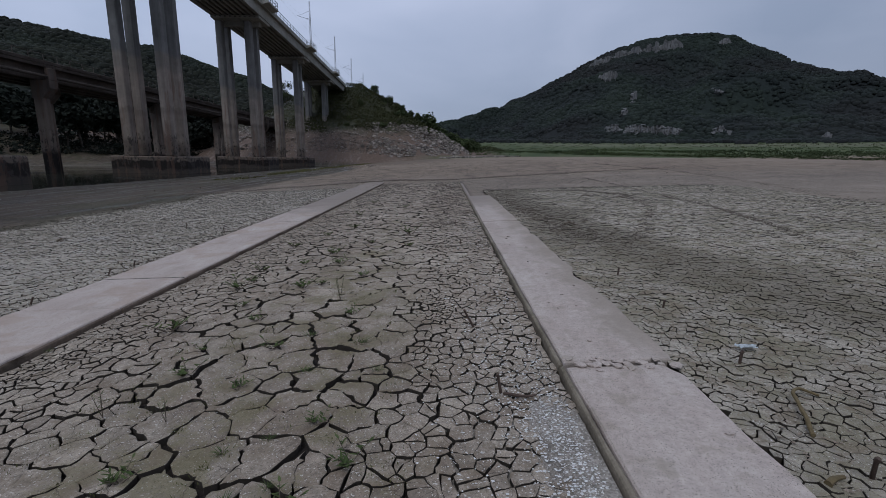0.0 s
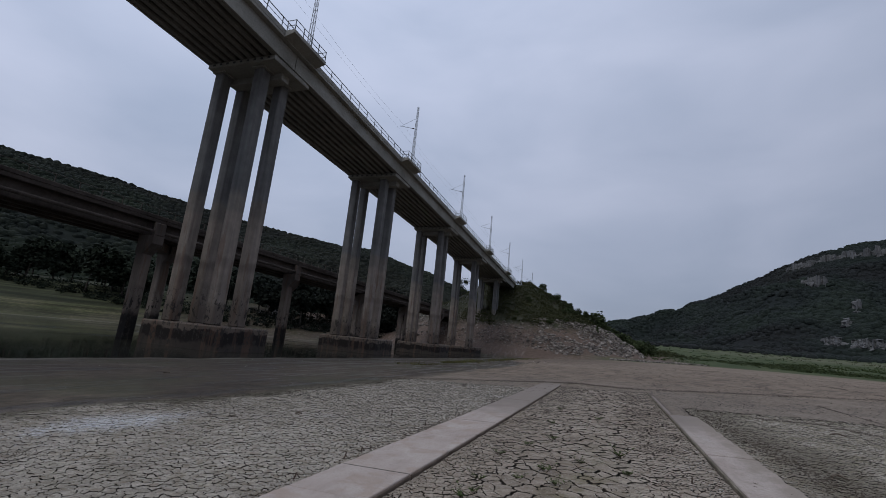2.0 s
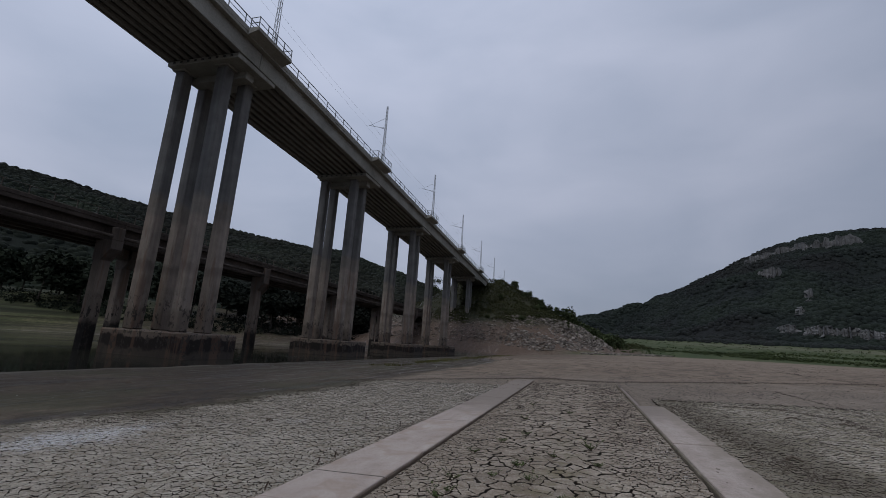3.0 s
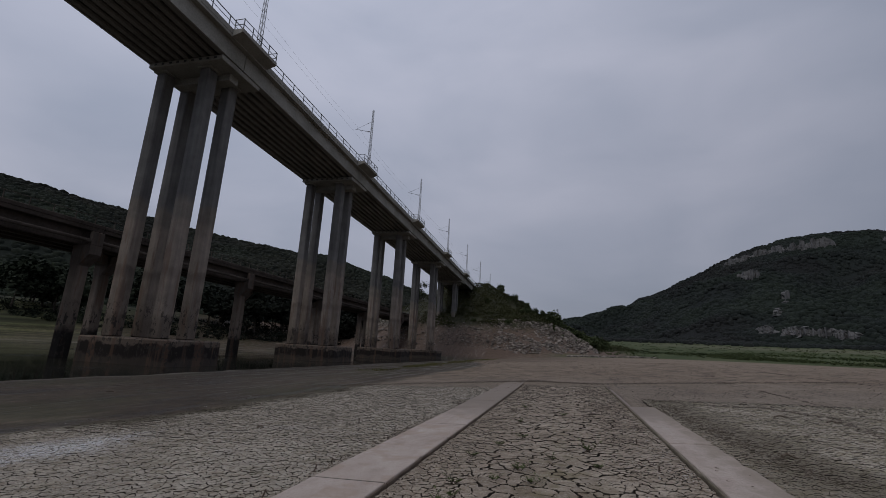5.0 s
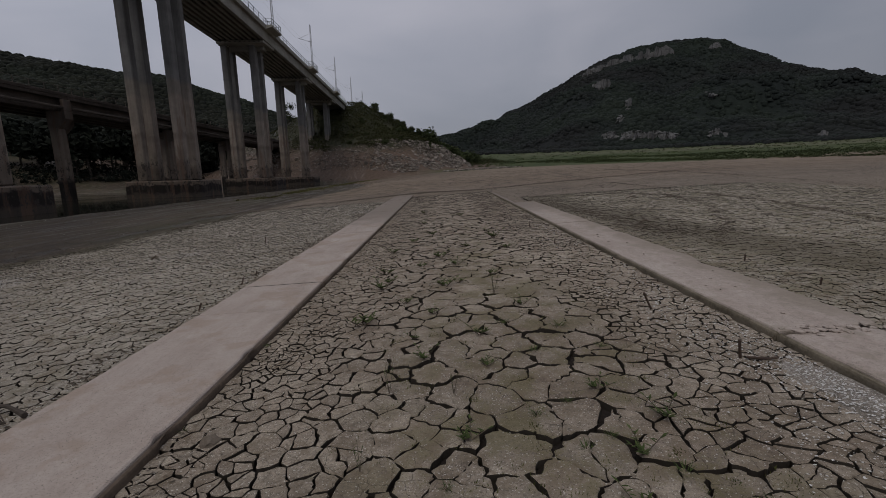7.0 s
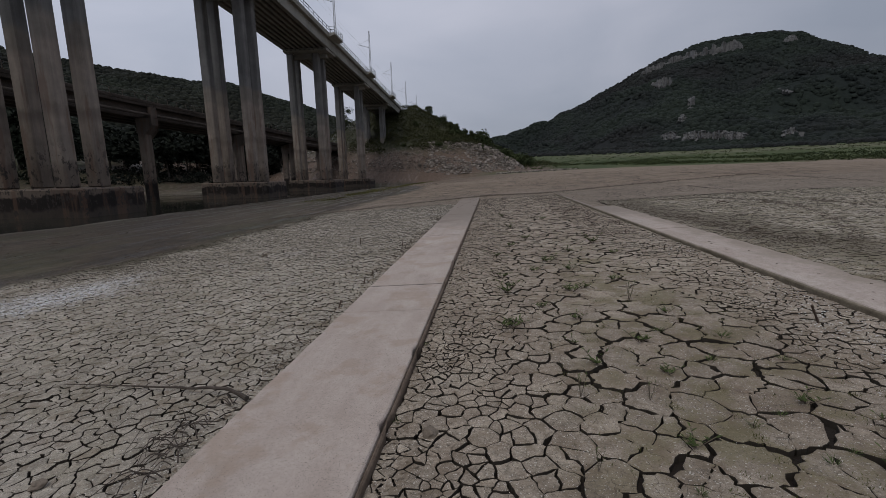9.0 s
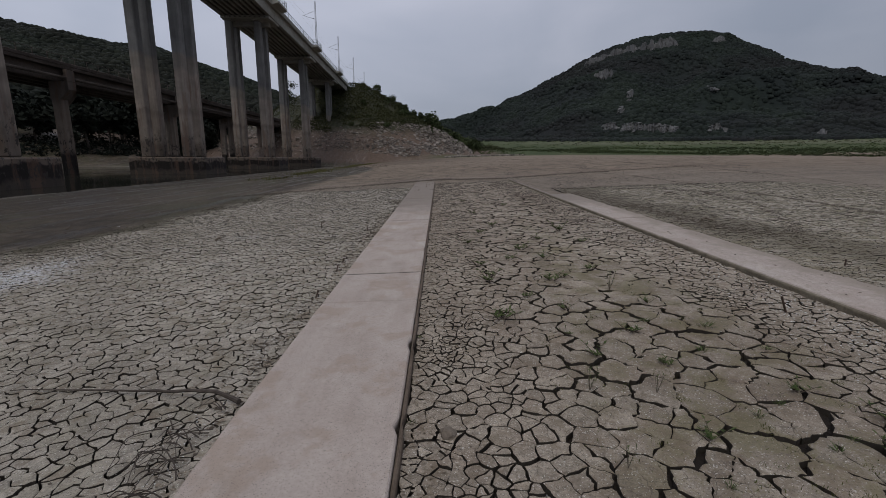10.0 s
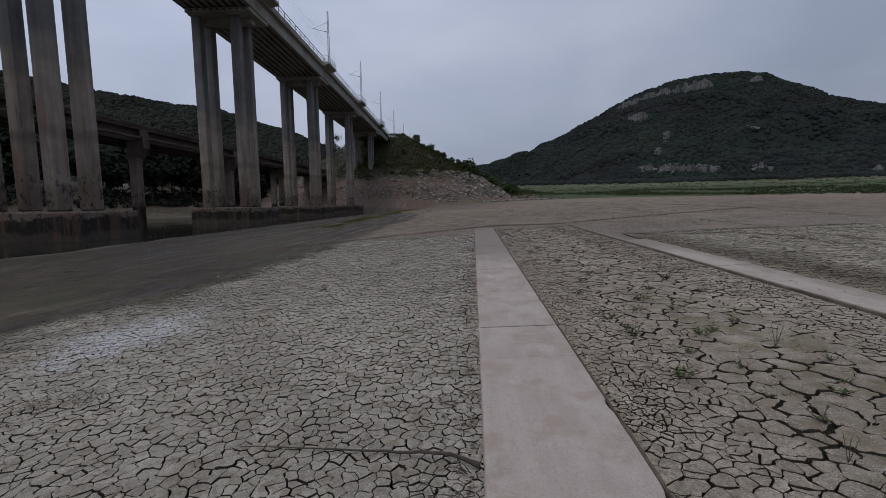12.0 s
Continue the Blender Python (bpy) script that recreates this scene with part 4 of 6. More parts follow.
def slab_mesh(pts, thick, lift):
    bm = bmesh.new()
    cx, cy = sum(p[0] for p in pts) / len(pts), sum(p[1] for p in pts) / len(pts)
    rings = []
    for inset, dz in ((0.012, 0.0), (0.003, -0.008), (0.0, -0.02), (0.0, -thick)):
        ring = []
        for x, y in pts:
            ix = x + (inset if x < cx else -inset)
            iy = y + (inset if y < cy else -inset) * (1 if min(abs(y - pts[0][1]), abs(y - max(p[1] for p in pts))) < 0.02 else 0)
            ring.append(bm.verts.new((ix, iy, road_z(x, y) + lift + dz + (noise.noise(Vector((x * 2, y * 2, 4))) * 0.004 if dz > -0.03 else 0))))
        rings.append(ring)
    bm.faces.new(rings[0])
    for a, b in zip(rings, rings[1:]):
        for k in range(len(pts)):
            q = (k + 1) % len(pts)
            bm.faces.new((a[k], b[k], b[q], a[q]))
    bmesh.ops.recalc_face_normals(bm, faces=bm.faces)
    bmesh.ops.triangulate(bm, faces=[f for f in bm.faces if len(f.verts) > 4])
    return bm


M_BOARD = mottled("stained_edge", (0.06, 0.043, 0.031), (0.17, 0.13, 0.10), 3.0, 40.0, 0.95, 0.5, 0.004)


def slab_material():
    m, n, l, b = material("worn_strip_concrete", 0.9, 0.0, 0.25)
    p = position(n)
    big = noise_tex(n, l, p, 1.1, 5.0, 0.6)
    drag = noise_tex(n, l, p, 2.0, 4.0, 0.6, (3.0, 0.5, 1.0))
    fine = noise_tex(n, l, p, 55.0, 5.0, 0.75)
    speck = noise_tex(n, l, p, 160.0, 2.0, 0.5)
    c = ramp(n, l, mix(n, l, 0.5, big, drag), (0.34, (0.330, 0.276, 0.244)), (0.50, (0.382, 0.326, 0.291)), (0.66, (0.424, 0.371, 0.336)))
    cloud = noise_tex(n, l, p, 3.3, 6.0, 0.62, (1.0, 0.7, 1.0))
    c = mix(n, l, 1.0, c, ramp(n, l, cloud, (0.32, (0.92, 0.90, 0.88)), (0.5, (1.0, 0.99, 0.98)), (0.70, (1.04, 1.05, 1.05))), "MULTIPLY")
    c = mix(n, l, 1.0, c, ramp(n, l, fine, (0.38, grey(0.90)), (0.62, grey(1.07))), "MULTIPLY")
    c = mix(n, l, smooth_step(n, l, speck, 0.61, 0.68), c, (0.16, 0.14, 0.12))
    sp = n.new("ShaderNodeSeparateXYZ")
    l.new(p, sp.inputs[0])
    # one strip is worn down to its sand, the other still has its smooth skin with brown water marks
    rough = smooth_step(n, l, sp.outputs["X"], 1.0, 3.0)
    sand = noise_tex(n, l, p, 22.0, 6.0, 0.8)
    c = mix(n, l, math_node(n, l, "ADD", math_node(n, l, "MULTIPLY", rough, 0.85), 0.15), c, mix(n, l, 1.0, c, ramp(n, l, sand, (0.36, grey(0.84)), (0.5, grey(1.0)), (0.64, grey(1.10))), "MULTIPLY"))
    rub = noise_tex(n, l, p, 5.0, 6.0, 0.7)
    c = mix(n, l, math_node(n, l, "MULTIPLY", math_node(n, l, "MULTIPLY", smooth_step(n, l, rub, 0.52, 0.64), 0.45), rough), c, (0.235, 0.205, 0.160))
    mark = noise_tex(n, l, p, 1.5, 6.0, 0.68)
    mark = math_node(n, l, "MULTIPLY", smooth_step(n, l, mark, 0.50, 0.60), math_node(n, l, "SUBTRACT", 1.0, smooth_step(n, l, mark, 0.60, 0.72)))
    c = mix(n, l, math_node(n, l, "MULTIPLY", math_node(n, l, "MULTIPLY", mark, 0.5), math_node(n, l, "SUBTRACT", 1.0, rough)), c, (0.285, 0.215, 0.165))
    stain = noise_tex(n, l, p, 1.7, 3.0, 0.7)
    c = mix(n, l, math_node(n, l, "MULTIPLY", smooth_step(n, l, stain, 0.55, 0.72), 0.28), c, (0.22, 0.185, 0.15))
    # silt that the lake left on the far slabs
    film = smooth_step(n, l, math_node(n, l, "ADD", sp.outputs["Y"], math_node(n, l, "MULTIPLY", big, 6.0)), 12.0, 16.5)
    c = mix(n, l, math_node(n, l, "MULTIPLY", film, 0.85), c, (0.185, 0.155, 0.13))
    drift = smooth_step(n, l, math_node(n, l, "ADD", sp.outputs["Y"], math_node(n, l, "MULTIPLY", cloud, 5.0)), 22.0, 27.0)
    c = mix(n, l, math_node(n, l, "MULTIPLY", drift, 0.92), c, (0.165, 0.132, 0.103))
    # mud that washed over the outer side of the buried strip
    side = math_node(n, l, "ADD", sp.outputs["X"], math_node(n, l, "MULTIPLY", math_node(n, l, "SUBTRACT", cloud, 0.5), 1.1))
    side = math_node(n, l, "MULTIPLY", smooth_step(n, l, side, 4.0, 4.34), smooth_step(n, l, sp.outputs["Y"], 2.2, 3.2))
    c = mix(n, l, math_node(n, l, "MULTIPLY", side, 0.75), c, (0.225, 0.190, 0.152))
    l.new(c, b.inputs["Base Color"])
    bump(n, l, b, mix(n, l, 0.5, fine, sand), 0.45, 0.006)
    return m


M_LIP = mottled("crumbling_edge", (0.085, 0.070, 0.048), (0.25, 0.215, 0.165), 4.0, 45.0, 0.95, 0.6, 0.006)
M_SLAB = slab_material()
strip = thing("pavement_1", "pale concrete edge strip of an old road, worn and dusty", "pavement", kind="structure")
left_joints = [-4.6, 0.2, 3.98, 5.03, 9.4, 14.2, 19.0, 24.4, 30.0, 36.0]
for a, b in zip(left_joints, left_joints[1:]):
    chips = [(1, y, 0.05, 0.035) for y in (1.94, 2.95, 6.4, 7.9) if a < y < b]
    ga, gb = (0.002 if a == 3.98 else 0.011), (0.002 if b == 3.98 else 0.011)
    if a < 24:
        part("concrete_slab", slab_mesh(wavy_outline(STRIP_L[0], STRIP_L[1] - 0.03, a + ga, b - gb, chips, 0.012, 0.004), 0.16, 0.0), M_SLAB, strip)
    part("edge_lip", slab_mesh(wavy_outline(STRIP_L[1] - 0.027, STRIP_L[1], a + 0.01, b - 0.01, chips, 0.002, 0.006), 0.15, -0.006), M_BOARD, strip, "narrow stained lip along the slab")
for y, w in ((0.2, 0.03), (5.03, 0.036), (9.4, 0.03), (14.2, 0.03)):
    part("joint_filler", slab_mesh(wavy_outline(STRIP_L[0] + 0.02, STRIP_L[1] - 0.04, y - w / 2 - 0.004, y + w / 2 + 0.004, [], 0.004, 0.004), 0.05, -0.003), M_GAP_MUD, strip, "dark earth in a joint of the slabs")
strip = thing("pavement_2", "pale concrete edge strip half buried in dry mud", "pavement", kind="structure")
right_joints = [-4.0, 2.65, 8.6, 14.0, 20.0, 26.0, 32.0]
for a, b in zip(right_joints, right_joints[1:]):
    r = 0.012 if a < 2 else 0.025
    w = STRIP_R[1] - (0.05 if a < 2 else 0.0)
    if a > 12:
        w = STRIP_R[0] + 0.12
    if a < 20:
        part("concrete_slab", slab_mesh(wavy_outline(STRIP_R[0] + 0.036, w, a + 0.03, b - 0.03, [(1, 2.61, 0.1, 0.06), (1, 4.6, 0.35, 0.05), (1, 7.3, 0.25, 0.04)], 0.006, r), 0.16, 0.0), M_SLAB, strip)
    part("edge_lip", slab_mesh(wavy_outline(STRIP_R[0], STRIP_R[0] + 0.03, a + 0.01, b - 0.01, [], 0.007, 0.005), 0.16, -0.002), M_LIP, strip, "crumbling brown lip along the slab")


# ---------------------------------------------------------------- cracked mud, plate by plate
def dart_points(x0, x1, y0, y1, radius, tries, rng):
    """Scattered points no nearer to one another than radius(x, y)."""
    cell = 0.12
    grid, pts = {}, []
    for _ in range(tries):
        x, y = rng.uniform(x0, x1), rng.uniform(y0, y1)
        r = radius(x, y)
        gx, gy, n = int(x / cell), int(y / cell), int(r / cell) + 1
        ok = True
        for i in range(gx - n, gx + n + 1):
            for j in range(gy - n, gy + n + 1):
                for q in grid.get((i, j), ()):
                    if (q[0] - x) ** 2 + (q[1] - y) ** 2 < r * r:
                        ok = False
                        break
                if not ok:
                    break
            if not ok:
                break
        if ok:
            pts.append((x, y))
            grid.setdefault((gx, gy), []).append((x, y))
    return pts


def grid_points(x0, x1, y0, y1, s, jitter, rng):
    out, row, y = [], 0, y0
    while y < y1:
        x = x0 + (s / 2 if row % 2 else 0)
        while x < x1:
            out.append((x + rng.uniform(-jitter, jitter) * s, y + rng.uniform(-jitter, jitter) * s))
            x += s
        y += s * 0.87
        row += 1
    return out


def voronoi_cells(pts, coarse, bounds, reach, wide, thin):
    """The cell of each point, drawn back from its neighbours: far where two coarse clods meet, little within one."""
    x0, x1, y0, y1 = bounds
    size = reach / 2
    grid = {}
    for k, (x, y) in enumerate(pts):
        grid.setdefault((int(math.floor(x / size)), int(math.floor(y / size))), []).append(k)
    cid = []
    ca = np.array(coarse)
    for x, y in pts:
        wx = x + 0.06 * noise.noise(Vector((x * 4, y * 4, 2)))
        cid.append(int(((ca[:, 0] - wx) ** 2 + (ca[:, 1] - y) ** 2).argmin()))
    cells = []
    for k, (x, y) in enumerate(pts):
        gx, gy = int(math.floor(x / size)), int(math.floor(y / size))
        near = []
        for i in range(gx - 2, gx + 3):
            for j in range(gy - 2, gy + 3):
                for q in grid.get((i, j), ()):
                    if q != k:
                        d = (pts[q][0] - x) ** 2 + (pts[q][1] - y) ** 2
                        if d < reach * reach:
                            near.append((d, q))
        near.sort()
        poly = [(max(x - reach, x0), max(y - reach, y0)), (min(x + reach, x1), max(y - reach, y0)), (min(x + reach, x1), min(y + reach, y1)), (max(x - reach, x0), min(y + reach, y1))]
        for d, q in near[:18]:
            dx, dy = pts[q][0] - x, pts[q][1] - y
            ln = math.sqrt(d)
            nx, ny = dx / ln, dy / ln
            open_by = 0.35 + 1.3 * (((min(k, q) * 7919 + max(k, q) * 104729) % 1009) / 1009.0)
            gap = (wide(x, y) * (0.55 + 0.45 * open_by) if cid[q] != cid[k] else thin * open_by)
            lim = ln / 2 - gap / 2
            out = []
            for a, b in zip(poly, poly[1:] + poly[:1]):
                da, db = (a[0] - x) * nx + (a[1] - y) * ny - lim, (b[0] - x) * nx + (b[1] - y) * ny - lim
                if da <= 0:
                    out.append(a)
                if da * db < 0:
                    t = da / (da - db)
                    out.append((a[0] + (b[0] - a[0]) * t, a[1] + (b[1] - a[1]) * t))
            poly = out
            if len(poly) < 3:
                break
        if len(poly) >= 3:
            area = abs(sum(a[0] * b[1] - b[0] * a[1] for a, b in zip(poly, poly[1:] + poly[:1]))) / 2
            if area > 0.0003:
                cells.append(((x, y), poly))
    return cells


def cut(poly, nx, ny, lim):
    """The part of a polygon where nx * x + ny * y <= lim."""
    out = []
    for a, b in zip(poly, poly[1:] + poly[:1]):
        da, db = a[0] * nx + a[1] * ny - lim, b[0] * nx + b[1] * ny - lim
        if da <= 0:
            out.append(a)
        if da * db < 0:
            t = da / (da - db)
            out.append((a[0] + (b[0] - a[0]) * t, a[1] + (b[1] - a[1]) * t))
    return out


def split_cells(cells, target, gaps, rng):
    """Younger, thinner cracks break each clod across its longer side, and meet the older ones at right angles."""
    out = []
    for centre, poly in cells:
        stack = [(poly, 0)]
        while stack:
            p, level = stack.pop()
            if len(p) < 3:
                continue
            area = abs(sum(a[0] * b[1] - b[0] * a[1] for a, b in zip(p, p[1:] + p[:1]))) / 2
            if area < 0.0003:
                continue
            if area < 0.0013:
                out.append(((sum(q[0] for q in p) / len(p), sum(q[1] for q in p) / len(p)), p))
                continue
            cx, cy = sum(q[0] for q in p) / len(p), sum(q[1] for q in p) / len(p)
            want = target(cx, cy)
            if area < want * rng.uniform(0.8, 2.4) or level > 5:
                out.append(((cx, cy), p))
                continue
            sxx = sum((q[0] - cx) ** 2 for q in p)
            syy = sum((q[1] - cy) ** 2 for q in p)
            sxy = sum((q[0] - cx) * (q[1] - cy) for q in p)
            a = 0.5 * math.atan2(2 * sxy, sxx - syy) + rng.gauss(0, 0.45)
            nx, ny = math.cos(a), math.sin(a)
            wide = math.sqrt(area)
            lim = nx * cx + ny * cy + rng.uniform(-0.14, 0.14) * wide
            g = gaps[min(level, len(gaps) - 1)] * rng.uniform(0.6, 1.4) / 2
            stack.append((cut(p, nx, ny, lim - g), level + 1))
            stack.append((cut(p, -nx, -ny, -lim - g), level + 1))
    return out


def warped(x, y, amp, k):
    v = noise.noise_vector(Vector((x * k, y * k, 0.5)))
    w = noise.noise_vector(Vector((x * k * 2.7, y * k * 2.7, 5.5)))
    u = noise.noise_vector(Vector((x * k * 7.0, y * k * 7.0, 9.5)))
    return x + amp * (v.x + 0.55 * w.x + 0.42 * u.x), y + amp * (v.y + 0.55 * w.y + 0.42 * u.y)


def plate(poly, centre, seg, amp, lift, thick, rng):
    """Points and faces of one curled, rounded mud plate."""
    ring = []
    for a, b in zip(poly, poly[1:] + poly[:1]):
        ln = math.hypot(b[0] - a[0], b[1] - a[1])
        n = max(1, min(16, int(ln / seg + 0.5)))
        for k in range(n):
            x, y = a[0] + (b[0] - a[0]) * k / n, a[1] + (b[1] - a[1]) * k / n
            ring.append(warped(x, y, amp(x, y), 7.5) if callable(amp) else warped(x, y, amp, 14.0))
    cx, cy = sum(p[0] for p in ring) / len(ring), sum(p[1] for p in ring) / len(ring)
    # some stretches of a crack gape, others stay shut
    gaped = []
    for x, y in ring:
        d = math.hypot(x - cx, y - cy) + 1e-6
        s = 1 - min(0.3 * d, (amp(x, y) if callable(amp) else amp) * 0.20 * max(0.0, noise.noise(Vector((x * 5.5, y * 5.5, 14.0))) + 0.12 * noise.noise(Vector((x * 40, y * 40, 15.0))))) / d
        gaped.append((cx + (x - cx) * s, cy + (y - cy) * s))
    ring = gaped
    tx, ty, h = rng.gauss(0, 0.018), rng.gauss(0, 0.018), rng.gauss(0, 0.003)
    verts, faces, n = [], [], len(ring)
    def z_at(x, y):
        return road_zz(x, y) + lift + h + tx * (x - cx) + ty * (y - cy)
    size = math.sqrt(sum((p[0] - cx) ** 2 + (p[1] - cy) ** 2 for p in ring) / n)
    bev = min(0.006, size * 0.08)
    far = cy > 6.5
    for shrink, dz in ((0.0, 0.0), (0.0, -thick)) if far else ((bev * 1.6, 0.0), (0.0, -bev * 0.8), (0.0, -thick)):
        for x, y in ring:
            d = math.hypot(x - cx, y - cy) + 1e-6
            s = 1 - shrink / d if d > shrink * 1.5 else 0.4
            if dz <= -thick:
                s = 1.0 - 0.006 / d
            qx, qy = cx + (x - cx) * s, cy + (y - cy) * s
            verts.append((qx, qy, z_at(qx, qy) + dz))
    verts.append((cx, cy, z_at(cx, cy) - 0.003))
    c = len(verts) - 1
    for k in range(n):
        q = (k + 1) % n
        faces.append((c, k, q))
        faces.append((k, n + k, n + q, q))
        if not far:
            faces.append((n + k, 2 * n + k, 2 * n + q, n + q))
    return verts, faces


def road_zz(x, y):
    z = 1.25 * math.tanh(SLOPE_X * x / 1.25) if x > 4.4 else SLOPE_X * x if x >= SHORE else SLOPE_X * SHORE - 0.60 * (SHORE - x) / (SHORE - WATER_X)
    yy = max(y, 0.0)
    rise = SLOPE_Y * y + 0.000055 * yy * yy
    rise *= 1.0 if x > 0 else max(0.0, 1 + x / 26.0)
    hump = noise.noise(Vector((x * 0.35, y * 0.35, 0))) * 0.03 * step(abs(x - 1.7), 3.2, 6)
    return z + rise + hump


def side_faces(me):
    """Faces below a plate's crust take damp mud with the crack's shade painted in."""
    me.materials.append(M_GAP_MUD)
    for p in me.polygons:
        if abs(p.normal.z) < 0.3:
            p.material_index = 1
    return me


def joined(name, cells, seg, amp, lift, thick, mat, rng):
    vs, fs, base = [], [], 0
    for centre, poly in cells:
        v, f = plate(poly, centre, seg(centre[1]), amp, lift, thick, rng)
        vs += v
        fs += [tuple(i + base for i in face) for face in f]
        base += len(v)
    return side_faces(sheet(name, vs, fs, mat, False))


def middle_radius(x, y):
    core = step(x, 0.6, 1.5) * step(3.5 - x, 0.65, 1.25)
    big = 0.072 + 0.145 * core * (1 - 0.42 * step(y, 4.0, 9.0))
    return big * (0.62 + 0.75 * (noise.noise(Vector((x * 1.9, y * 1.9, 8))) + 0.5))


def middle_warp(x, y):
    return 0.017 + 0.22 * max(0.0, min(0.15, middle_radius(x, y) - 0.055))


def near_edge(x):
    """Where the built plates begin, a ragged line behind the walk."""
    return -1.15 + 0.5 * noise.noise(Vector((x * 1.3, 0, 90))) + 0.2 * noise.noise(Vector((x * 6.0, 0, 91)))


rng = random.Random(11)
mid_pts = dart_points(-0.2, 3.85, -1.7, 23.2, middle_radius, 70000, rng)
mid_coarse = grid_points(-0.3, 3.9, -1.9, 23.6, 0.75, 0.45, rng)
mid_cells = voronoi_cells(mid_pts, mid_coarse, (0.0, 3.63, -1.5, 23.0), 1.0, lambda x, y: 0.012 + 0.0165 * step(min(x, 3.62 - x), 0.35, 1.25) * (0.8 + 0.2 * step(y, 1.8, 3.2) - 0.2 * step(y, 4, 9)) + 0.0019 * max(0.0, y - 3.5), 0.0082)
mid_cells = split_cells(mid_cells, lambda x, y: middle_radius(x, y) ** 2 * 1.15, (0.0105, 0.0065, 0.0045), rng)
mid_cells = [c for c in mid_cells if c[0][1] > near_edge(c[0][0])]
mid_cells.sort(key=lambda c: c[0][1] if c[0][1] > 0.8 else 50 - c[0][1])
rng = random.Random(12)
for centre, poly in mid_cells[:300]:
    v, f = plate(poly, centre, 0.020, middle_warp, -0.05, 0.11, rng)
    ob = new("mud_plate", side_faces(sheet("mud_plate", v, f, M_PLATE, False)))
    ob.parent = ground
tagged(new("mud_plates", joined("mud_plates", mid_cells[300:], lambda y: 0.05 if y < 0.8 else 0.032 if y < 6 else 0.07, middle_warp, -0.05, 0.09, M_PLATE, rng)), "cracked plates of dry brown mud between the road's strips", "mud", kind="stuff")

rng = random.Random(21)
left_pts = dart_points(-9.2, -0.8, -1.7, 20.9, lambda x, y: 0.068 + 0.016 * noise.noise(Vector((x * 0.8, y * 0.8, 6))) + 0.0022 * max(0.0, y - 10), 210000, rng)
left_coarse = grid_points(-9.6, -0.5, -1.9, 21.3, 0.34, 0.45, rng)
left_cells = voronoi_cells(left_pts, left_coarse, (-9.0, -0.93, -1.5, 20.8), 0.4, lambda x, y: 0.0090 + 0.0015 * max(0.0, y - 3.5), 0.0066)
left_cells = split_cells(left_cells, lambda x, y: 0.0078 + 0.0006 * max(0.0, y - 10), (0.0055, 0.004), rng)
left_cells = [c for c in left_cells if c[0][0] > SHORE - 0.65 - bay(c[0][1]) + 0.5 * noise.noise(Vector((c[0][1] * 0.7, 0, 0))) and c[0][1] > near_edge(c[0][0]) and c[0][1] < 19.4 + 1.4 * rng.random() ** 2]
tagged(new("mud_plates", joined("mud_plates", left_cells, lambda y: 0.06 if y < 0.8 else 0.026 if y < 4 else 0.045 if y < 7 else 0.12, 0.017, -0.03, 0.08, M_PLATE_SIDE, rng)), "small cracked plates of pale grey dry mud", "mud", kind="stuff")

rng = random.Random(31)
right_pts = dart_points(4.1, 13.7, -1.7, 17.3, lambda x, y: (0.043 + 0.019 * step(math.hypot(x - 4.4, y - 1.5), 2.0, 8.5)) * (1 + 0.3 * noise.noise(Vector((x * 0.8, y * 0.8, 6)))), 265000, rng)
right_coarse = grid_points(3.8, 14.0, -1.9, 17.6, 0.5, 0.45, rng)
right_cells = voronoi_cells(right_pts, right_coarse, (4.28, 13.6, -1.5, 17.2), 0.4, lambda x, y: 0.0050 + 0.0055 * step(math.hypot(x - 4.4, y - 1.5), 2.0, 8.5) * (1 - 0.5 * step(y, 7.0, 12.0)), 0.0040)
right_cells = split_cells(right_cells, lambda x, y: 0.0030 + 0.0025 * step(math.hypot(x - 4.4, y - 1.5), 2.0, 8.5), (0.0038, 0.003), rng)
right_cells = [c for c in right_cells if c[0][0] > 4.32 and c[0][1] > near_edge(c[0][0]) and c[0][0] < 12.6 + rng.random() and c[0][1] < 15.6 + 1.6 * rng.random() ** 2]
tagged(new("mud_plates", joined("mud_plates", right_cells, lambda y: 0.06 if y < 0.8 else 0.032 if y < 3.5 else 0.06 if y < 5 else 0.12, 0.015, -0.012, 0.08, M_PLATE_RIGHT, rng)), "small cracked plates of olive-grey dry mud", "mud", kind="stuff")


# ---------------------------------------------------------------- small things on the lake bed
M_LEAF = woods_material("weed_leaf", (0.042, 0.064, 0.022), (0.095, 0.122, 0.048))
M_DRYSTEM = mottled("dry_stem", (0.07, 0.055, 0.042), (0.16, 0.13, 0.10), 3.0, 40.0, 0.95)
M_TWIG = mottled("dark_twig", (0.040, 0.032, 0.027), (0.095, 0.078, 0.066), 3.0, 40.0, 0.95)
M_DRIFT = mottled("driftwood", (0.066, 0.050, 0.027), (0.165, 0.126, 0.064), 4.0, 40.0, 0.95, 0.5, 0.004)
M_RUST = mottled("rusty_iron", (0.045, 0.032, 0.026), (0.10, 0.07, 0.055), 5.0, 50.0, 0.9)
M_SHELL = mottled("shell_white", (0.46, 0.45, 0.43), (0.70, 0.69, 0.67), 3.0, 30.0, 0.7, 0.1, 0.001, 0.3, 0.25)
M_PLASTIC = mottled("pale_plastic", (0.30, 0.33, 0.35), (0.46, 0.49, 0.50), 3.0, 30.0, 0.35, 0.1, 0.002, 0.5)


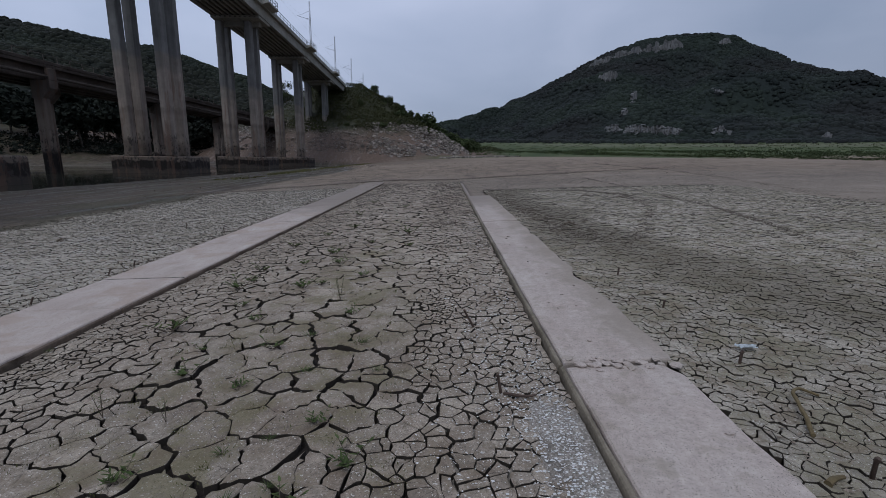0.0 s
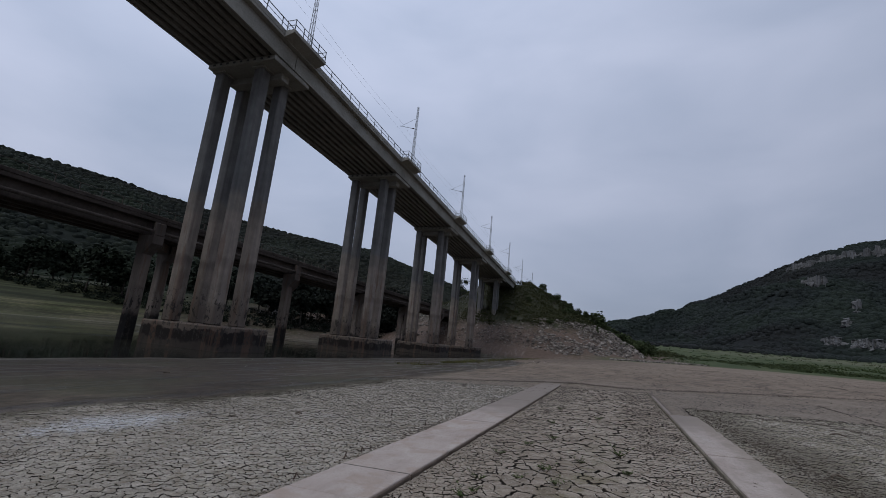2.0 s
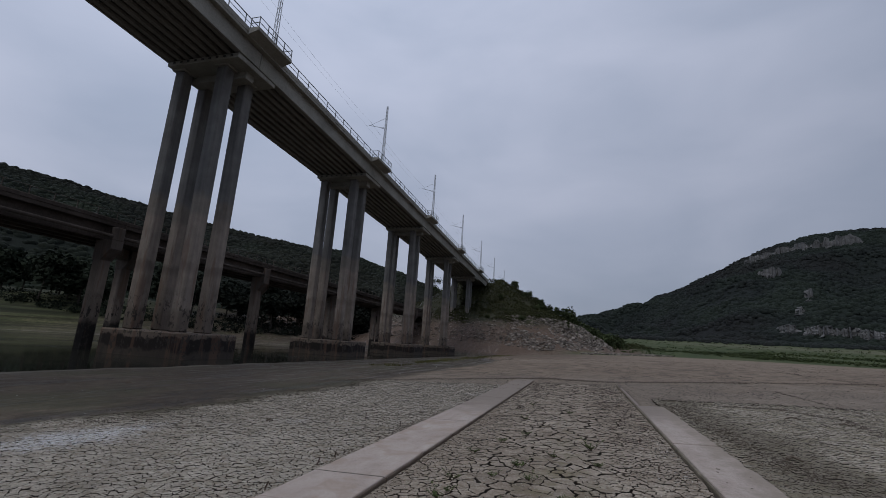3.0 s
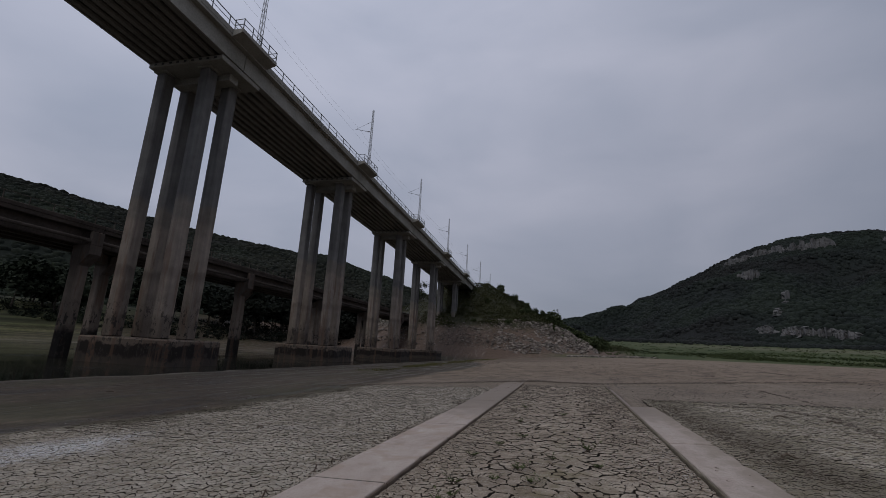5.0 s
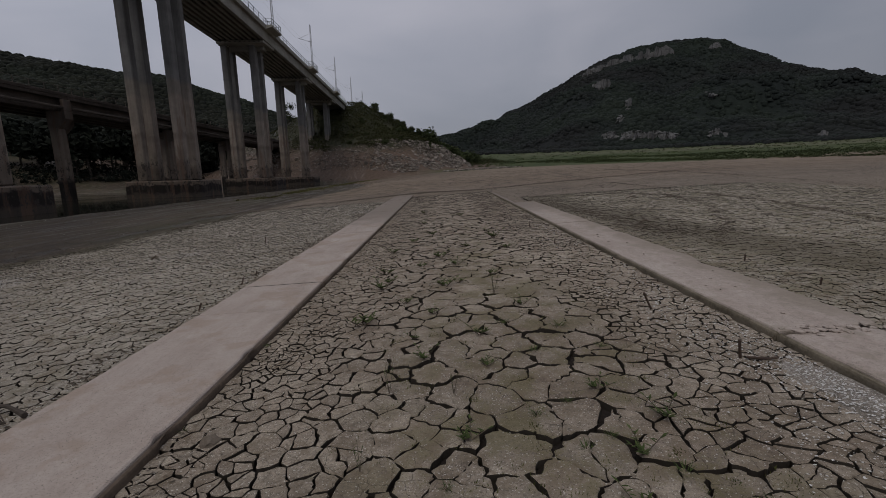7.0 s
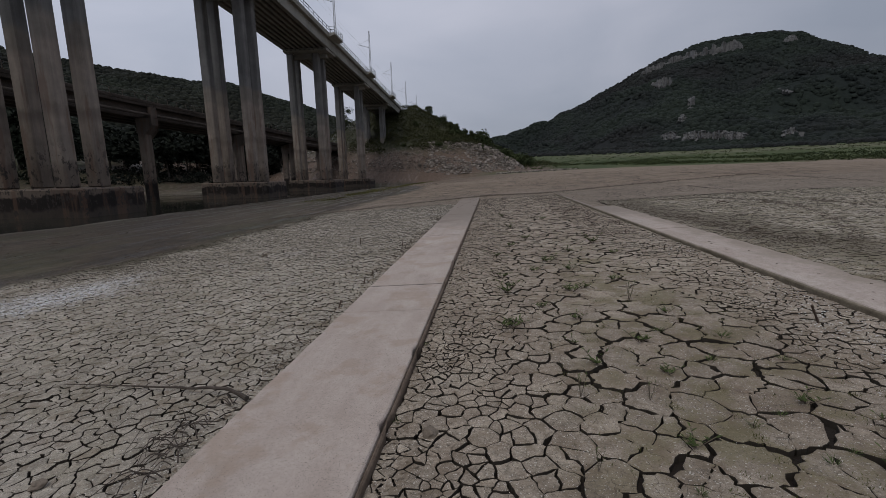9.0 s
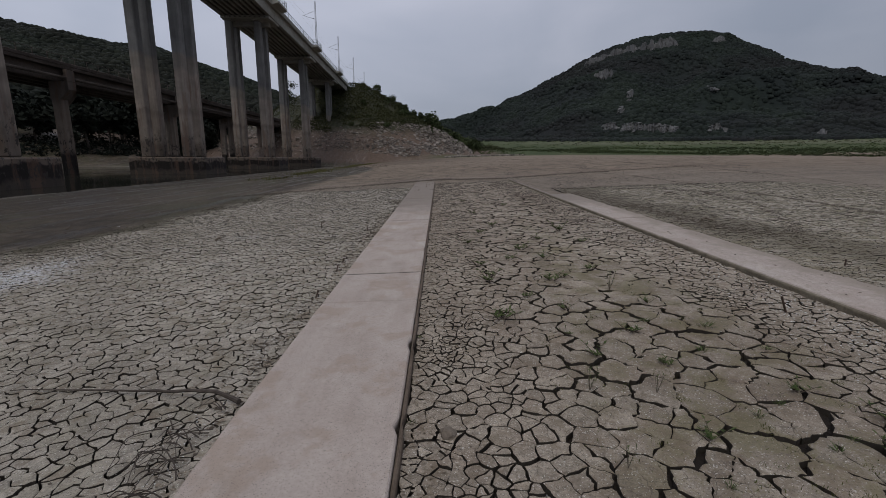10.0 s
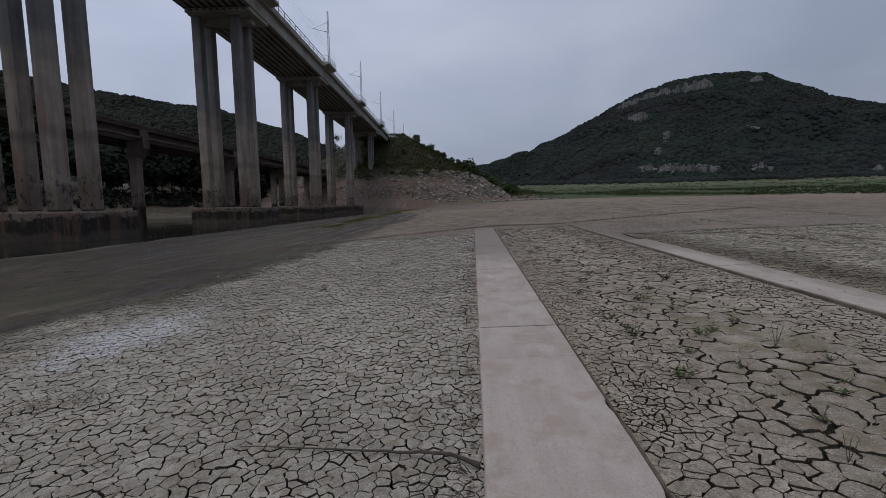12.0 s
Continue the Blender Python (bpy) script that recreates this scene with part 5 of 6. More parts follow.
def blade(bm, base, ang, length, width, lean, curl, seg=3):
    """One bent leaf with a keel."""
    d = Vector((math.cos(ang), math.sin(ang), 0))
    s = Vector((-d.y, d.x, 0))
    rows = []
    for k in range(seg + 1):
        t = k / seg
        out = length * t * (lean + (1 - lean) * t * curl)
        up = length * t * (1 - lean * 0.6) * (1 - 0.45 * curl * t)
        w = width * (1 - t) ** 0.7 * (0.6 + 0.8 * min(t * 3, 1)) / 1.4 + 0.0006
        c = Vector(base) + d * out + Vector((0, 0, up))
        rows.append((bm.verts.new(c + s * w), bm.verts.new(c - Vector((0, 0, w * 0.5))), bm.verts.new(c - s * w)))
    for a, b in zip(rows, rows[1:]):
        bm.faces.new((a[0], a[1], b[1], b[0]))
        bm.faces.new((a[1], a[2], b[2], b[1]))


def weed(kind, rng):
    w = thing("weed", {0: "small green weed growing from a crack in dry mud", 1: "tuft of thin green grass in cracked mud", 2: "upright dark sprig growing on dry mud"}[kind], "weed", "weeds on the lake bed")
    bm = bmesh.new()

    def stem(tip, r=0.003):
        part("stem", tube(bmesh.new(), (0, 0, -0.01), tip, r, r / 2, 4), M_DRYSTEM, w)

    if kind == 0:
        for k in range(6):
            a = rng.uniform(0, 6.28)
            tip = Vector((math.cos(a) * rng.uniform(0.03, 0.09), math.sin(a) * rng.uniform(0.03, 0.09), rng.uniform(0.02, 0.06)))
            stem(tip)
            for j in range(6):
                q = tip * (0.35 + 0.13 * j)
                blade(bm, q, rng.uniform(0, 6.28), rng.uniform(0.02, 0.042), rng.uniform(0.005, 0.009), 0.8, 0.6, 2)
    elif kind == 1:
        for k in range(24):
            a = rng.uniform(0, 6.28)
            r = rng.uniform(0, 0.03)
            blade(bm, (math.cos(a) * r, math.sin(a) * r, -0.01), a + rng.uniform(-0.6, 0.6), rng.uniform(0.03, 0.085), 0.0022, rng.uniform(0.3, 0.9), rng.uniform(0.3, 0.9))
        stem((0, 0, 0.012), 0.006)
    else:
        for k in range(3):
            a = rng.uniform(0, 6.28)
            tip = Vector((math.cos(a) * 0.05, math.sin(a) * 0.05, rng.uniform(0.14, 0.24)))
            stem(tip)
            for j in range(11):
                blade(bm, tip * (0.15 + 0.08 * j), rng.uniform(0, 6.28), rng.uniform(0.02, 0.045), 0.004, 0.6, 0.5, 2)
    part("leaves", bm, M_LEAF, w)
    return w


rng = random.Random(5)
WEEDS = [(2.36, 7.71, 0, 1.9), (2.40, 6.62, 0, 1.0), (1.40, 6.24, 0, 1.3), (0.62, 6.85, 0, 1.2), (0.70, 5.41, 0, 1.1), (0.76, 4.68, 0, 1.4), (1.62, 5.67, 0, 1.1), (1.45, 4.6, 0, 1.2), (1.94, 4.2, 2, 1.0), (1.90, 3.33, 1, 1.1), (2.32, 3.16, 1, 1.25), (0.72, 3.5, 0, 1.35), (1.30, 2.74, 0, 0.9), (1.05, 1.6, 2, 0.6), (1.43, 1.46, 1, 0.6), (2.08, 2.05, 1, 0.6), (1.10, 2.28, 2, 0.75), (1.48, 2.22, 2, 0.6), (2.06, 1.65, 1, 0.7), (1.80, 1.14, 1, 0.8), (2.14, 1.32, 0, 0.7), (1.21, 8.51, 0, 1.2), (2.29, 2.17, 0, 0.7), (2.2, 1.73, 1, 0.6), (2.40, 1.46, 1, 0.8), (1.34, 3.69, 0, 0.7), (1.70, 3.12, 0, 0.9), (0.8, 4.91, 0, 0.8), (1.6, 4.73, 0, 0.8), (1.0, 10.4, 0, 1.3), (1.9, 11.72, 0, 1.2), (0.9, 13.04, 0, 1.2), (1.55, 1.78, 0, 0.75), (1.9, 1.96, 1, 0.7), (2.3, 1.6, 0, 0.8), (2.52, 1.87, 0, 0.9), (1.7, 2.55, 0, 0.7), (2.05, 2.74, 1, 0.9), (2.5, 2.74, 1, 0.8), (1.2, 3.12, 0, 0.6), (2.15, 3.78, 0, 0.8), (1.05, 4.06, 0, 0.8), (2.0, 5.01, 0, 0.9), (1.15, 5.67, 0, 0.9), (1.8, 6.99, 0, 1.0), (0.9, 7.75, 0, 1.1), (2.6, 1.23, 1, 0.9), (1.3, 1.28, 0, 0.6), (0.03, 2.01, 1, 0.5), (0.03, 3.16, 1, 0.5)]
models = {}
for x, y, kind, size in WEEDS:
    at = pose(x, y, road_zz(x, y) - 0.047, rz=rng.uniform(0, 360)) @ Matrix.Scale(1.0, 4)
    if kind not in models:
        models[kind] = weed(kind, rng)
        ob = models[kind]
        ob.matrix_basis = at
        ob.scale = (size * (1.4 if kind == 0 else 1.0),) * 3
    else:
        ob = copy_thing(models[kind], at)
        ob.scale = (size * (1.4 if kind == 0 else 1.0),) * 3


def stake(x, y, ln, lean, turn, lift, r=0.0095):
    s = thing("iron_stake", "short rusty iron stake standing in dry mud", "stake", "stakes along the road", at=(x, y, road_zz(x, y) + lift))
    s.rotation_euler = (lean, 0, turn)
    bm = bmesh.new()
    tube(bm, (0, 0, -0.05), (0, 0, ln), r, r * 0.9, 7)
    tube(bm, (0, 0, ln * 0.9), (0.004, 0, ln + 0.004), r * 1.15, r * 0.9, 7)
    part("rod", bm, M_RUST, s)


for x, y, ln, lean, turn in ((3.17, 3.42, 0.17, 0.5, -1.3), (3.26, 2.43, 0.13, 0.25, -1.0), (4.76, 4.64, 0.09, 0.05, 1), (4.75, 3.63, 0.08, 0.1, 0), (4.73, 2.63, 0.10, 0.08, 0), (4.62, 1.66, 0.15, 0.45, -0.8), (3.16, 8.6, 0.09, 0.1, 0), (3.18, 6.7, 0.08, 0.15, 0.5), (-1.22, 8.4, 0.10, 0.15, 0), (-2.27, 8.98, 0.13, 0.1, 2), (-1.15, 5.8, 0.07, 0.4, 1), (-1.12, 5.3, 0.09, 0.5, 3), (-1.1, 4.25, 0.08, 0.35, 2)):
    stake(x, y, ln, lean, turn, -0.055 if 0 < x < 3.5 else -0.03)


def stick(name, label, category, pts, r0, r1, mat, seg=7, group=""):
    """A bent round stick that lies on the ground: pts are x, y and height over the ground."""
    ox, oy = pts[0][0], pts[0][1]
    oz = road_zz(ox, oy)
    t = thing(name, label, category, group, at=(ox, oy, oz))
    bm = bmesh.new()
    path = []
    for a, b in zip(pts, pts[1:]):
        i = len(path) // 5
        p, q = pts[max(i - 1, 0)], pts[min(i + 2, len(pts) - 1)]
        for k in range(5):
            f = k / 5
            path.append([0.5 * (2 * a[j] + (b[j] - p[j]) * f + (2 * p[j] - 5 * a[j] + 4 * b[j] - q[j]) * f * f + (3 * a[j] - p[j] - 3 * b[j] + q[j]) * f ** 3) for j in range(3)])
    path.append(list(pts[-1]))
    rings = []
    for k, (x, y, h) in enumerate(path):
        f = k / (len(path) - 1)
        r = (r0 + (r1 - r0) * f) * (1 + 0.25 * noise.noise(Vector((x * 20, y * 20, h))))
        q = path[min(k + 1, len(path) - 1)]
        p = path[max(k - 1, 0)]
        d = Vector((q[0] - p[0], q[1] - p[1], 0)).normalized()
        s = Vector((-d.y, d.x, 0))
        c = Vector((x - ox, y - oy, road_zz(x, y) - oz + h)) + s * 0.02 * noise.noise(Vector((x * 7, y * 7, 1)))
        rings.append([bm.verts.new(c + s * r * math.cos(6.283 * j / seg) + Vector((0, 0, r * math.sin(6.283 * j / seg)))) for j in range(seg)])
    for a, b in zip(rings, rings[1:]):
        for j in range(seg):
            bm.faces.new((a[j], a[(j + 1) % seg], b[(j + 1) % seg], b[j]))
    bm.faces.new(rings[0][::-1])
    bm.faces.new(rings[-1])
    bmesh.ops.recalc_face_normals(bm, faces=bm.faces)
    part("wood", bm, mat, t)
    return t


stick("dead_branch", "long thin dead branch lying on pale cracked mud", "branch", [(-0.995, 2.21, 0.005), (-1.17, 2.28, 0.035), (-1.43, 2.34, 0.015), (-1.86, 2.41, 0.0), (-2.6, 2.48, -0.01)], 0.016, 0.003, M_TWIG)
rng = random.Random(8)
for k in range(34):
    a = rng.uniform(2.2, 4.4)
    x, y = -1.0 - abs(rng.gauss(0, 0.12)), 1.36 + rng.uniform(0, 0.8)
    ln = rng.uniform(0.08, 0.32)
    stick("twig", "thin dry twig lying beside the concrete strip", "twig", [(x, y, 0.0), (x + math.cos(a) * ln / 2, y + math.sin(a) * ln / 2, rng.uniform(0.01, 0.06)), (x + math.cos(a + 0.4) * ln, y + math.sin(a + 0.4) * ln, 0.0)], 0.004, 0.0015, M_TWIG, 5, "dry twigs")
stick("driftwood", "crooked yellow-brown piece of driftwood on cracked mud", "driftwood", [(4.88, 2.23, 0.0), (4.84, 2.25, 0.012), (4.79, 2.25, 0.03), (4.73, 2.21, 0.035), (4.70, 2.16, 0.03), (4.67, 2.09, 0.025), (4.64, 2.02, 0.025), (4.61, 1.96, 0.012), (4.59, 1.91, 0.0)], 0.007, 0.011, M_DRIFT, 8)
stick("wood_splinter", "short stick lying on dry mud", "stick", [(3.27, 2.39, -0.03), (3.36, 2.35, -0.03), (3.44, 2.36, -0.03)], 0.009, 0.007, M_RUST)
stick("wood_splinter", "short brown wood splinter on dry mud", "stick", [(4.41, 1.61, 0.0), (4.45, 1.63, 0.005), (4.50, 1.65, 0.0)], 0.014, 0.009, M_DRIFT)
for x, y, ln in ((-6.6, 11.2, 0.45), (-6.9, 13.4, 0.5), (-13.4, 12.2, 0.8), (6.9, 13.0, 0.5), (9.6, 26, 0.9), (7.7, 12.4, 0.35), (5.1, 8.0, 0.3), (-3.9, 7.8, 0.25)):
    stick("driftwood", "small dark piece of driftwood on the dry shore", "driftwood", [(x, y, 0.0), (x + ln * 0.25, y + 0.05, 0.03), (x + ln * 0.45, y + 0.02, 0.01), (x + ln * 0.55, y - 0.06, 0.0)], 0.022, 0.012, M_DRYSTEM, 6, "driftwood on the shore")

bm = bmesh.new()
bmesh.ops.create_grid(bm, x_segments=8, y_segments=5, size=0.5)
for v in bm.verts:
    n = noise.noise(Vector((v.co.x * 4, v.co.y * 5, 2)))
    v.co = Vector((v.co.x * 0.12 + n * 0.03, v.co.y * 0.05 + n * 0.015, 0.015 + 0.02 * abs(n) + 0.012 * noise.noise(v.co * 9)))
bmesh.ops.solidify(bm, geom=bm.faces, thickness=0.002)
scrap = thing("plastic_scrap", "crumpled pale plastic scrap lying on cracked mud", "litter", at=(4.88, 2.80, road_zz(4.88, 2.80)))
part("film", bm, M_PLASTIC, scrap)


def pebble_mesh(seed):
    bm = bmesh.new()
    bmesh.ops.create_icosphere(bm, subdivisions=1, radius=1.0)
    for v in bm.verts:
        v.co *= 1 + 0.35 * noise.noise(v.co * 1.3 + Vector((seed, 0, 0)))
        v.co.z *= 0.38
    return mesh_of(bm, "stone")


STONES = [pebble_mesh(k * 3.1) for k in range(5)]
for me in STONES:
    me.materials.append(M_SLAB)
rng = random.Random(14)
for k in range(46):
    if k < 30:
        x, y, r = rng.uniform(3.70, 4.33), 2.65 + rng.gauss(0, 0.05), rng.uniform(0.010, 0.042)
    else:
        x, y, r = rng.uniform(3.82, 4.3), rng.uniform(1.6, 7.0), rng.uniform(0.008, 0.022)
    ob = new("stone", STONES[k % 5])
    ob.location = (x, y, road_z(x, y) + r * 0.3 + (-0.004 if k < 30 else 0))
    ob.scale = (r * rng.uniform(0.8, 1.6), r, r)
    ob.rotation_euler = (0, 0, rng.uniform(0, 6.28))
    tagged(ob, "broken bit of pale concrete on the strip", "stone", "crumbled concrete")


def flakes(name, spots, mat, label):
    vs, fs = [], []
    for x, y, z, r in spots:
        a, b = rng.uniform(0, 6.28), len(vs)
        for k in range(4):
            q = a + k * 1.571 + rng.uniform(-0.3, 0.3)
            vs.append((x + math.cos(q) * r, y + math.sin(q) * r * 0.7, z + rng.uniform(0, 0.4) * r))
        vs.append((x, y, z + r * 0.55))
        vs.append((x, y, z - r * 0.2))
        for k in range(4):
            fs.append((b + k, b + (k + 1) % 4, b + 4))
            fs.append((b + (k + 1) % 4, b + k, b + 5))
    return tagged(new(name, sheet(name, vs, fs, mat, False)), label, "shells", kind="stuff")


spots = []
while len(spots) < 4600:
    x, y = 3.59 - abs(rng.gauss(0, 0.30)), 0.85 + abs(rng.gauss(0, 1.4)) if rng.random() < 0.8 else rng.uniform(0.9, 9)
    if x > 2.7 and noise.noise(Vector((x * 3, y * 2, 1))) + rng.random() * 0.7 > 0.1:
        spots.append((x, y, road_zz(x, y) - (0.039 if x > 3.37 and y < 2.3 else 0.047), 0.0026 + 0.0075 * rng.random() ** 2.2))
for k in range(700):
    x, y = rng.uniform(0.1, 3.4), rng.uniform(0.9, 8)
    spots.append((x, y, road_zz(x, y) - 0.047, rng.uniform(0.0015, 0.0035)))
flakes("shell_bits", spots, M_SHELL, "white crumbs of broken mussel shells on dry mud")
spots = []
for k in range(1500):
    t = rng.gauss(0.5, 0.22)
    x, y = -5.6 + rng.gauss(0, 0.4) - 0.5 * t, 3.7 + 3.4 * t
    spots.append((x, y, road_zz(x, y) - 0.027, rng.uniform(0.004, 0.013)))
for k in range(800):
    x, y = -1.05 - abs(rng.gauss(0, 0.15)), rng.uniform(1.2, 6)
    spots.append((x, y, road_zz(x, y) - 0.03, rng.uniform(0.002, 0.006)))
flakes("shell_bits", spots, M_SHELL, "white crumbs of broken shells along the old waterline")
# low mossy growth in patches on the larger plates
vs, fs = [], []
for k in range(150):
    px, py = rng.uniform(0.9, 2.9), 0.9 + 3.6 * rng.random() ** 1.5
    wide = rng.uniform(0.015, 0.06)
    for _ in range(rng.randint(8, 26)):
        x, y, a = px + rng.gauss(0, wide), py + rng.gauss(0, wide), rng.uniform(0, 6.28)
        h, w = rng.uniform(0.004, 0.014), rng.uniform(0.001, 0.003)
        c, b = Vector((x, y, road_zz(x, y) - 0.051)), len(vs)
        u = Vector((math.cos(a) * w, math.sin(a) * w, 0))
        tip = c + Vector((rng.gauss(0, 0.005), rng.gauss(0, 0.005), h))
        vs += [tuple(c - u), tuple(c + u), tuple(tip + u * 0.4), tuple(tip - u * 0.4)]
        fs.append((b, b + 1, b + 2, b + 3))
M_MOSS = woods_material("moss", (0.055, 0.065, 0.02), (0.12, 0.12, 0.045))
tagged(new("moss_tufts", sheet("moss_tufts", vs, fs, M_MOSS, False)), "sparse olive moss on dry mud plates", "moss", kind="stuff")

# a bed of silt and crushed shells along the inner side of the strip
def shell_gravel_material():
    m, n, l, b = material("shell_silt", 0.92, 0.0, 0.25)
    p = position(n)
    mid = noise_tex(n, l, p, 6.0, 5.0, 0.65)
    c = ramp(n, l, mid, (0.4, (0.16, 0.14, 0.118)), (0.6, (0.27, 0.242, 0.210)))
    fine = noise_tex(n, l, p, 85.0, 3.0, 0.6)
    c = mix(n, l, 1.0, c, ramp(n, l, fine, (0.4, grey(0.68)), (0.6, grey(1.25))), "MULTIPLY")
    bits = noise_tex(n, l, p, 95.0, 2.0, 0.5)
    c = mix(n, l, smooth_step(n, l, bits, 0.62, 0.66), c, (0.48, 0.46, 0.43))
    l.new(c, b.inputs["Base Color"])
    bump(n, l, b, fine, 0.8, 0.008)
    return m


vs, fs, nx, ny = [], [], 36, 130
for j in range(ny + 1):
    for i in range(nx + 1):
        x, y = 2.97 + 0.66 * i / nx, 0.6 + 2.9 * j / ny
        mask = step(x + 0.16 * noise.noise(Vector((x * 5, y * 4, 2))) + 0.06 * noise.noise(Vector((x * 19, y * 19, 3))), 3.16, 3.48) * (1 - step(y + 0.7 * noise.noise(Vector((x * 4, y * 3, 4))), 1.7, 3.3))
        vs.append((x, y, road_zz(x, y) - 0.085 + 0.045 * mask + 0.004 * noise.noise(Vector((x * 30, y * 30, 7)))))
for j in range(ny):
    for i in range(nx):
        a = j * (nx + 1) + i
        fs.append((a, a + 1, a + nx + 2, a + nx + 1))
tagged(new("shell_gravel", sheet("shell_gravel", vs, fs, shell_gravel_material())), "pale silt full of crushed white shells beside the strip", "gravel", kind="stuff")
# loose crumbs of mud beside the strips
spots = []
for k in range(5200):
    s = rng.random()
    if s < 0.4:
        x, y = 0.02 + abs(rng.gauss(0, 0.16)), rng.uniform(0.9, 12)
        z = -0.05
    elif s < 0.7:
        x, y = -0.98 - abs(rng.gauss(0, 0.10)), rng.uniform(0.9, 11)
        z = -0.03
    else:
        x, y = 4.40 + abs(rng.gauss(0, 0.22)), rng.uniform(0.8, 10)
        z = -0.012
    spots.append((x, y, road_zz(x, y) + z, rng.uniform(0.004, 0.016)))
flakes("mud_crumbs", spots, M_PLATE, "crumbs of dry brown mud along the strips")
# ruts and a drift line of dark crumbs across the bed
M_CRUMB = mottled("dark_crumbs", (0.055, 0.043, 0.033), (0.12, 0.098, 0.078), 3.0, 30.0, 0.95)
spots = []
for line, wide, count in (([(5.9, 14.9), (7.4, 14.8), (8.25, 13.3), (7.6, 10.1), (6.35, 7.5), (5.3, 5.9)], 0.09, 900), ([(9.6, 21.5), (9.1, 12.8), (8.8, 9.7), (8.4, 7.6), (7.7, 5.0)], 0.05, 800), ([(-8.6, 17.8), (-4.8, 20.8), (-1.0, 23.3), (0.4, 24.0), (3.2, 22.9), (9.0, 26.0), (18.0, 31.0)], 0.26, 2600), ([(4.5, 14.5), (4.7, 10.5), (4.9, 8.0), (5.2, 6.4)], 0.20, 1300), ([(17.5, 44.0), (16.7, 28.0), (14.4, 17.0), (12.3, 9.6)], 0.15, 500), ([(-6.9, 5.9), (-6.7, 7.1), (-6.2, 8.5)], 0.18, 420), ([(-5.0, 3.0), (-4.7, 3.3), (-4.2, 3.4)], 0.14, 260)):
    for k in range(int(count * 1.8)):
        t = rng.random() * (len(line) - 1)
        i = int(t)
        f = t - i
        x = line[i][0] + (line[i + 1][0] - line[i][0]) * f + rng.gauss(0, wide)
        y = line[i][1] + (line[i + 1][1] - line[i][1]) * f + rng.gauss(0, wide)
        spots.append((x, y, land_z(x, y) + 0.002 if y > 14.5 else road_zz(x, y) - 0.008, rng.uniform(0.005, 0.009 + 0.0011 * max(y, 2.0))))
flakes("mud_crumbs", spots, M_CRUMB, "dark crumbs of mud and drift along ruts")

spots = []
for k in range(1500):
    x, y = -1.0 - abs(rng.gauss(0, 0.16)), rng.uniform(1.6, 14)
    if noise.noise(Vector((x * 2.0, y * 1.3, 85))) > rng.uniform(-0.3, 0.5):
        spots.append((x, y, road_zz(x, y) - 0.026, rng.uniform(0.006, 0.016 + 0.0012 * y)))
flakes("mud_crumbs", spots, M_CRUMB, "dark crumbs and bits of twig beside the strip")
spots = []
while len(spots) < 2800:
    y = 17 + 55 * rng.random() ** 1.4
    x = rng.uniform(-5.5, 4 + 0.55 * y)
    if noise.noise(Vector((x * 0.3, y * 0.15, 83))) < rng.uniform(-0.6, 0.4):
        continue
    spots.append((x, y, land_z(x, y) + 0.004, rng.uniform(0.012, 0.018 + 0.0010 * y)))
flakes("mud_crumbs", spots, M_CRUMB, "dark clods scattered over the smooth dry silt")
spots, pale = [], []
while len(spots) < 3000:
    y = 4 + 70 * rng.random() ** 1.5
    x = rng.uniform(-21.5, SHORE + 0.3 - bay(y))
    if noise.noise(Vector((x * 0.5, y * 0.22, 81))) + 0.25 < rng.uniform(-0.4, 0.6):
        continue
    spots.append((x, y, land_z(x, y) + 0.002, rng.uniform(0.012, 0.022 + 0.0011 * y)))
    if len(spots) % 14 == 0:
        pale.append((x + rng.gauss(0, 0.4), y, land_z(x, y) + 0.004, rng.uniform(0.010, 0.016 + 0.0007 * y)))
flakes("mud_crumbs", spots, M_CRUMB, "dark lumps and twigs strewn on wet mud")
flakes("shell_bits", pale, M_SHELL, "white shells strewn on wet mud")


def clod(x, y, r, lift, seed):
    """A weathered lump of dried mud with a knobbly skin."""
    bm = bmesh.new()
    bmesh.ops.create_icosphere(bm, subdivisions=3, radius=1.0)
    for v in bm.verts:
        v.co *= 1 + 0.5 * noise.noise(v.co * 1.2 + Vector((seed, 0, 0))) + 0.12 * noise.noise(v.co * 4.0 + Vector((seed, 3, 0)))
        v.co.z *= 0.6
        v.co *= r
    c = thing("mud_clod", "rounded brown lump of dried mud on cracked mud", "clod", "lumps of mud", at=(x, y, road_zz(x, y) + lift + r * 0.25))
    part("lump", bm, M_CLOD, c)


M_CLOD = mottled("clod_mud", (0.10, 0.08, 0.062), (0.21, 0.175, 0.14), 8.0, 60.0, 0.95, 0.6, 0.006)
clod(-1.64, 1.43, 0.035, -0.03, 1.0)
clod(0.23, 1.90, 0.042, -0.055, 6.0)


# ---------------------------------------------------------------- bank: stones, bushes, trees
def rock_templates():
    out = []
    for k in range(7):
        bm = bmesh.new()
        bmesh.ops.create_icosphere(bm, subdivisions=1, radius=1.0)
        for v in bm.verts:
            v.co *= 1 + 0.5 * noise.noise(v.co * 1.1 + Vector((k * 5.0, 1, 0)))
            v.co.z *= 0.7
        out.append((np.array([v.co[:] for v in bm.verts]), np.array([[v.index for v in f.verts] for f in bm.faces])))
        bm.free()
    return out


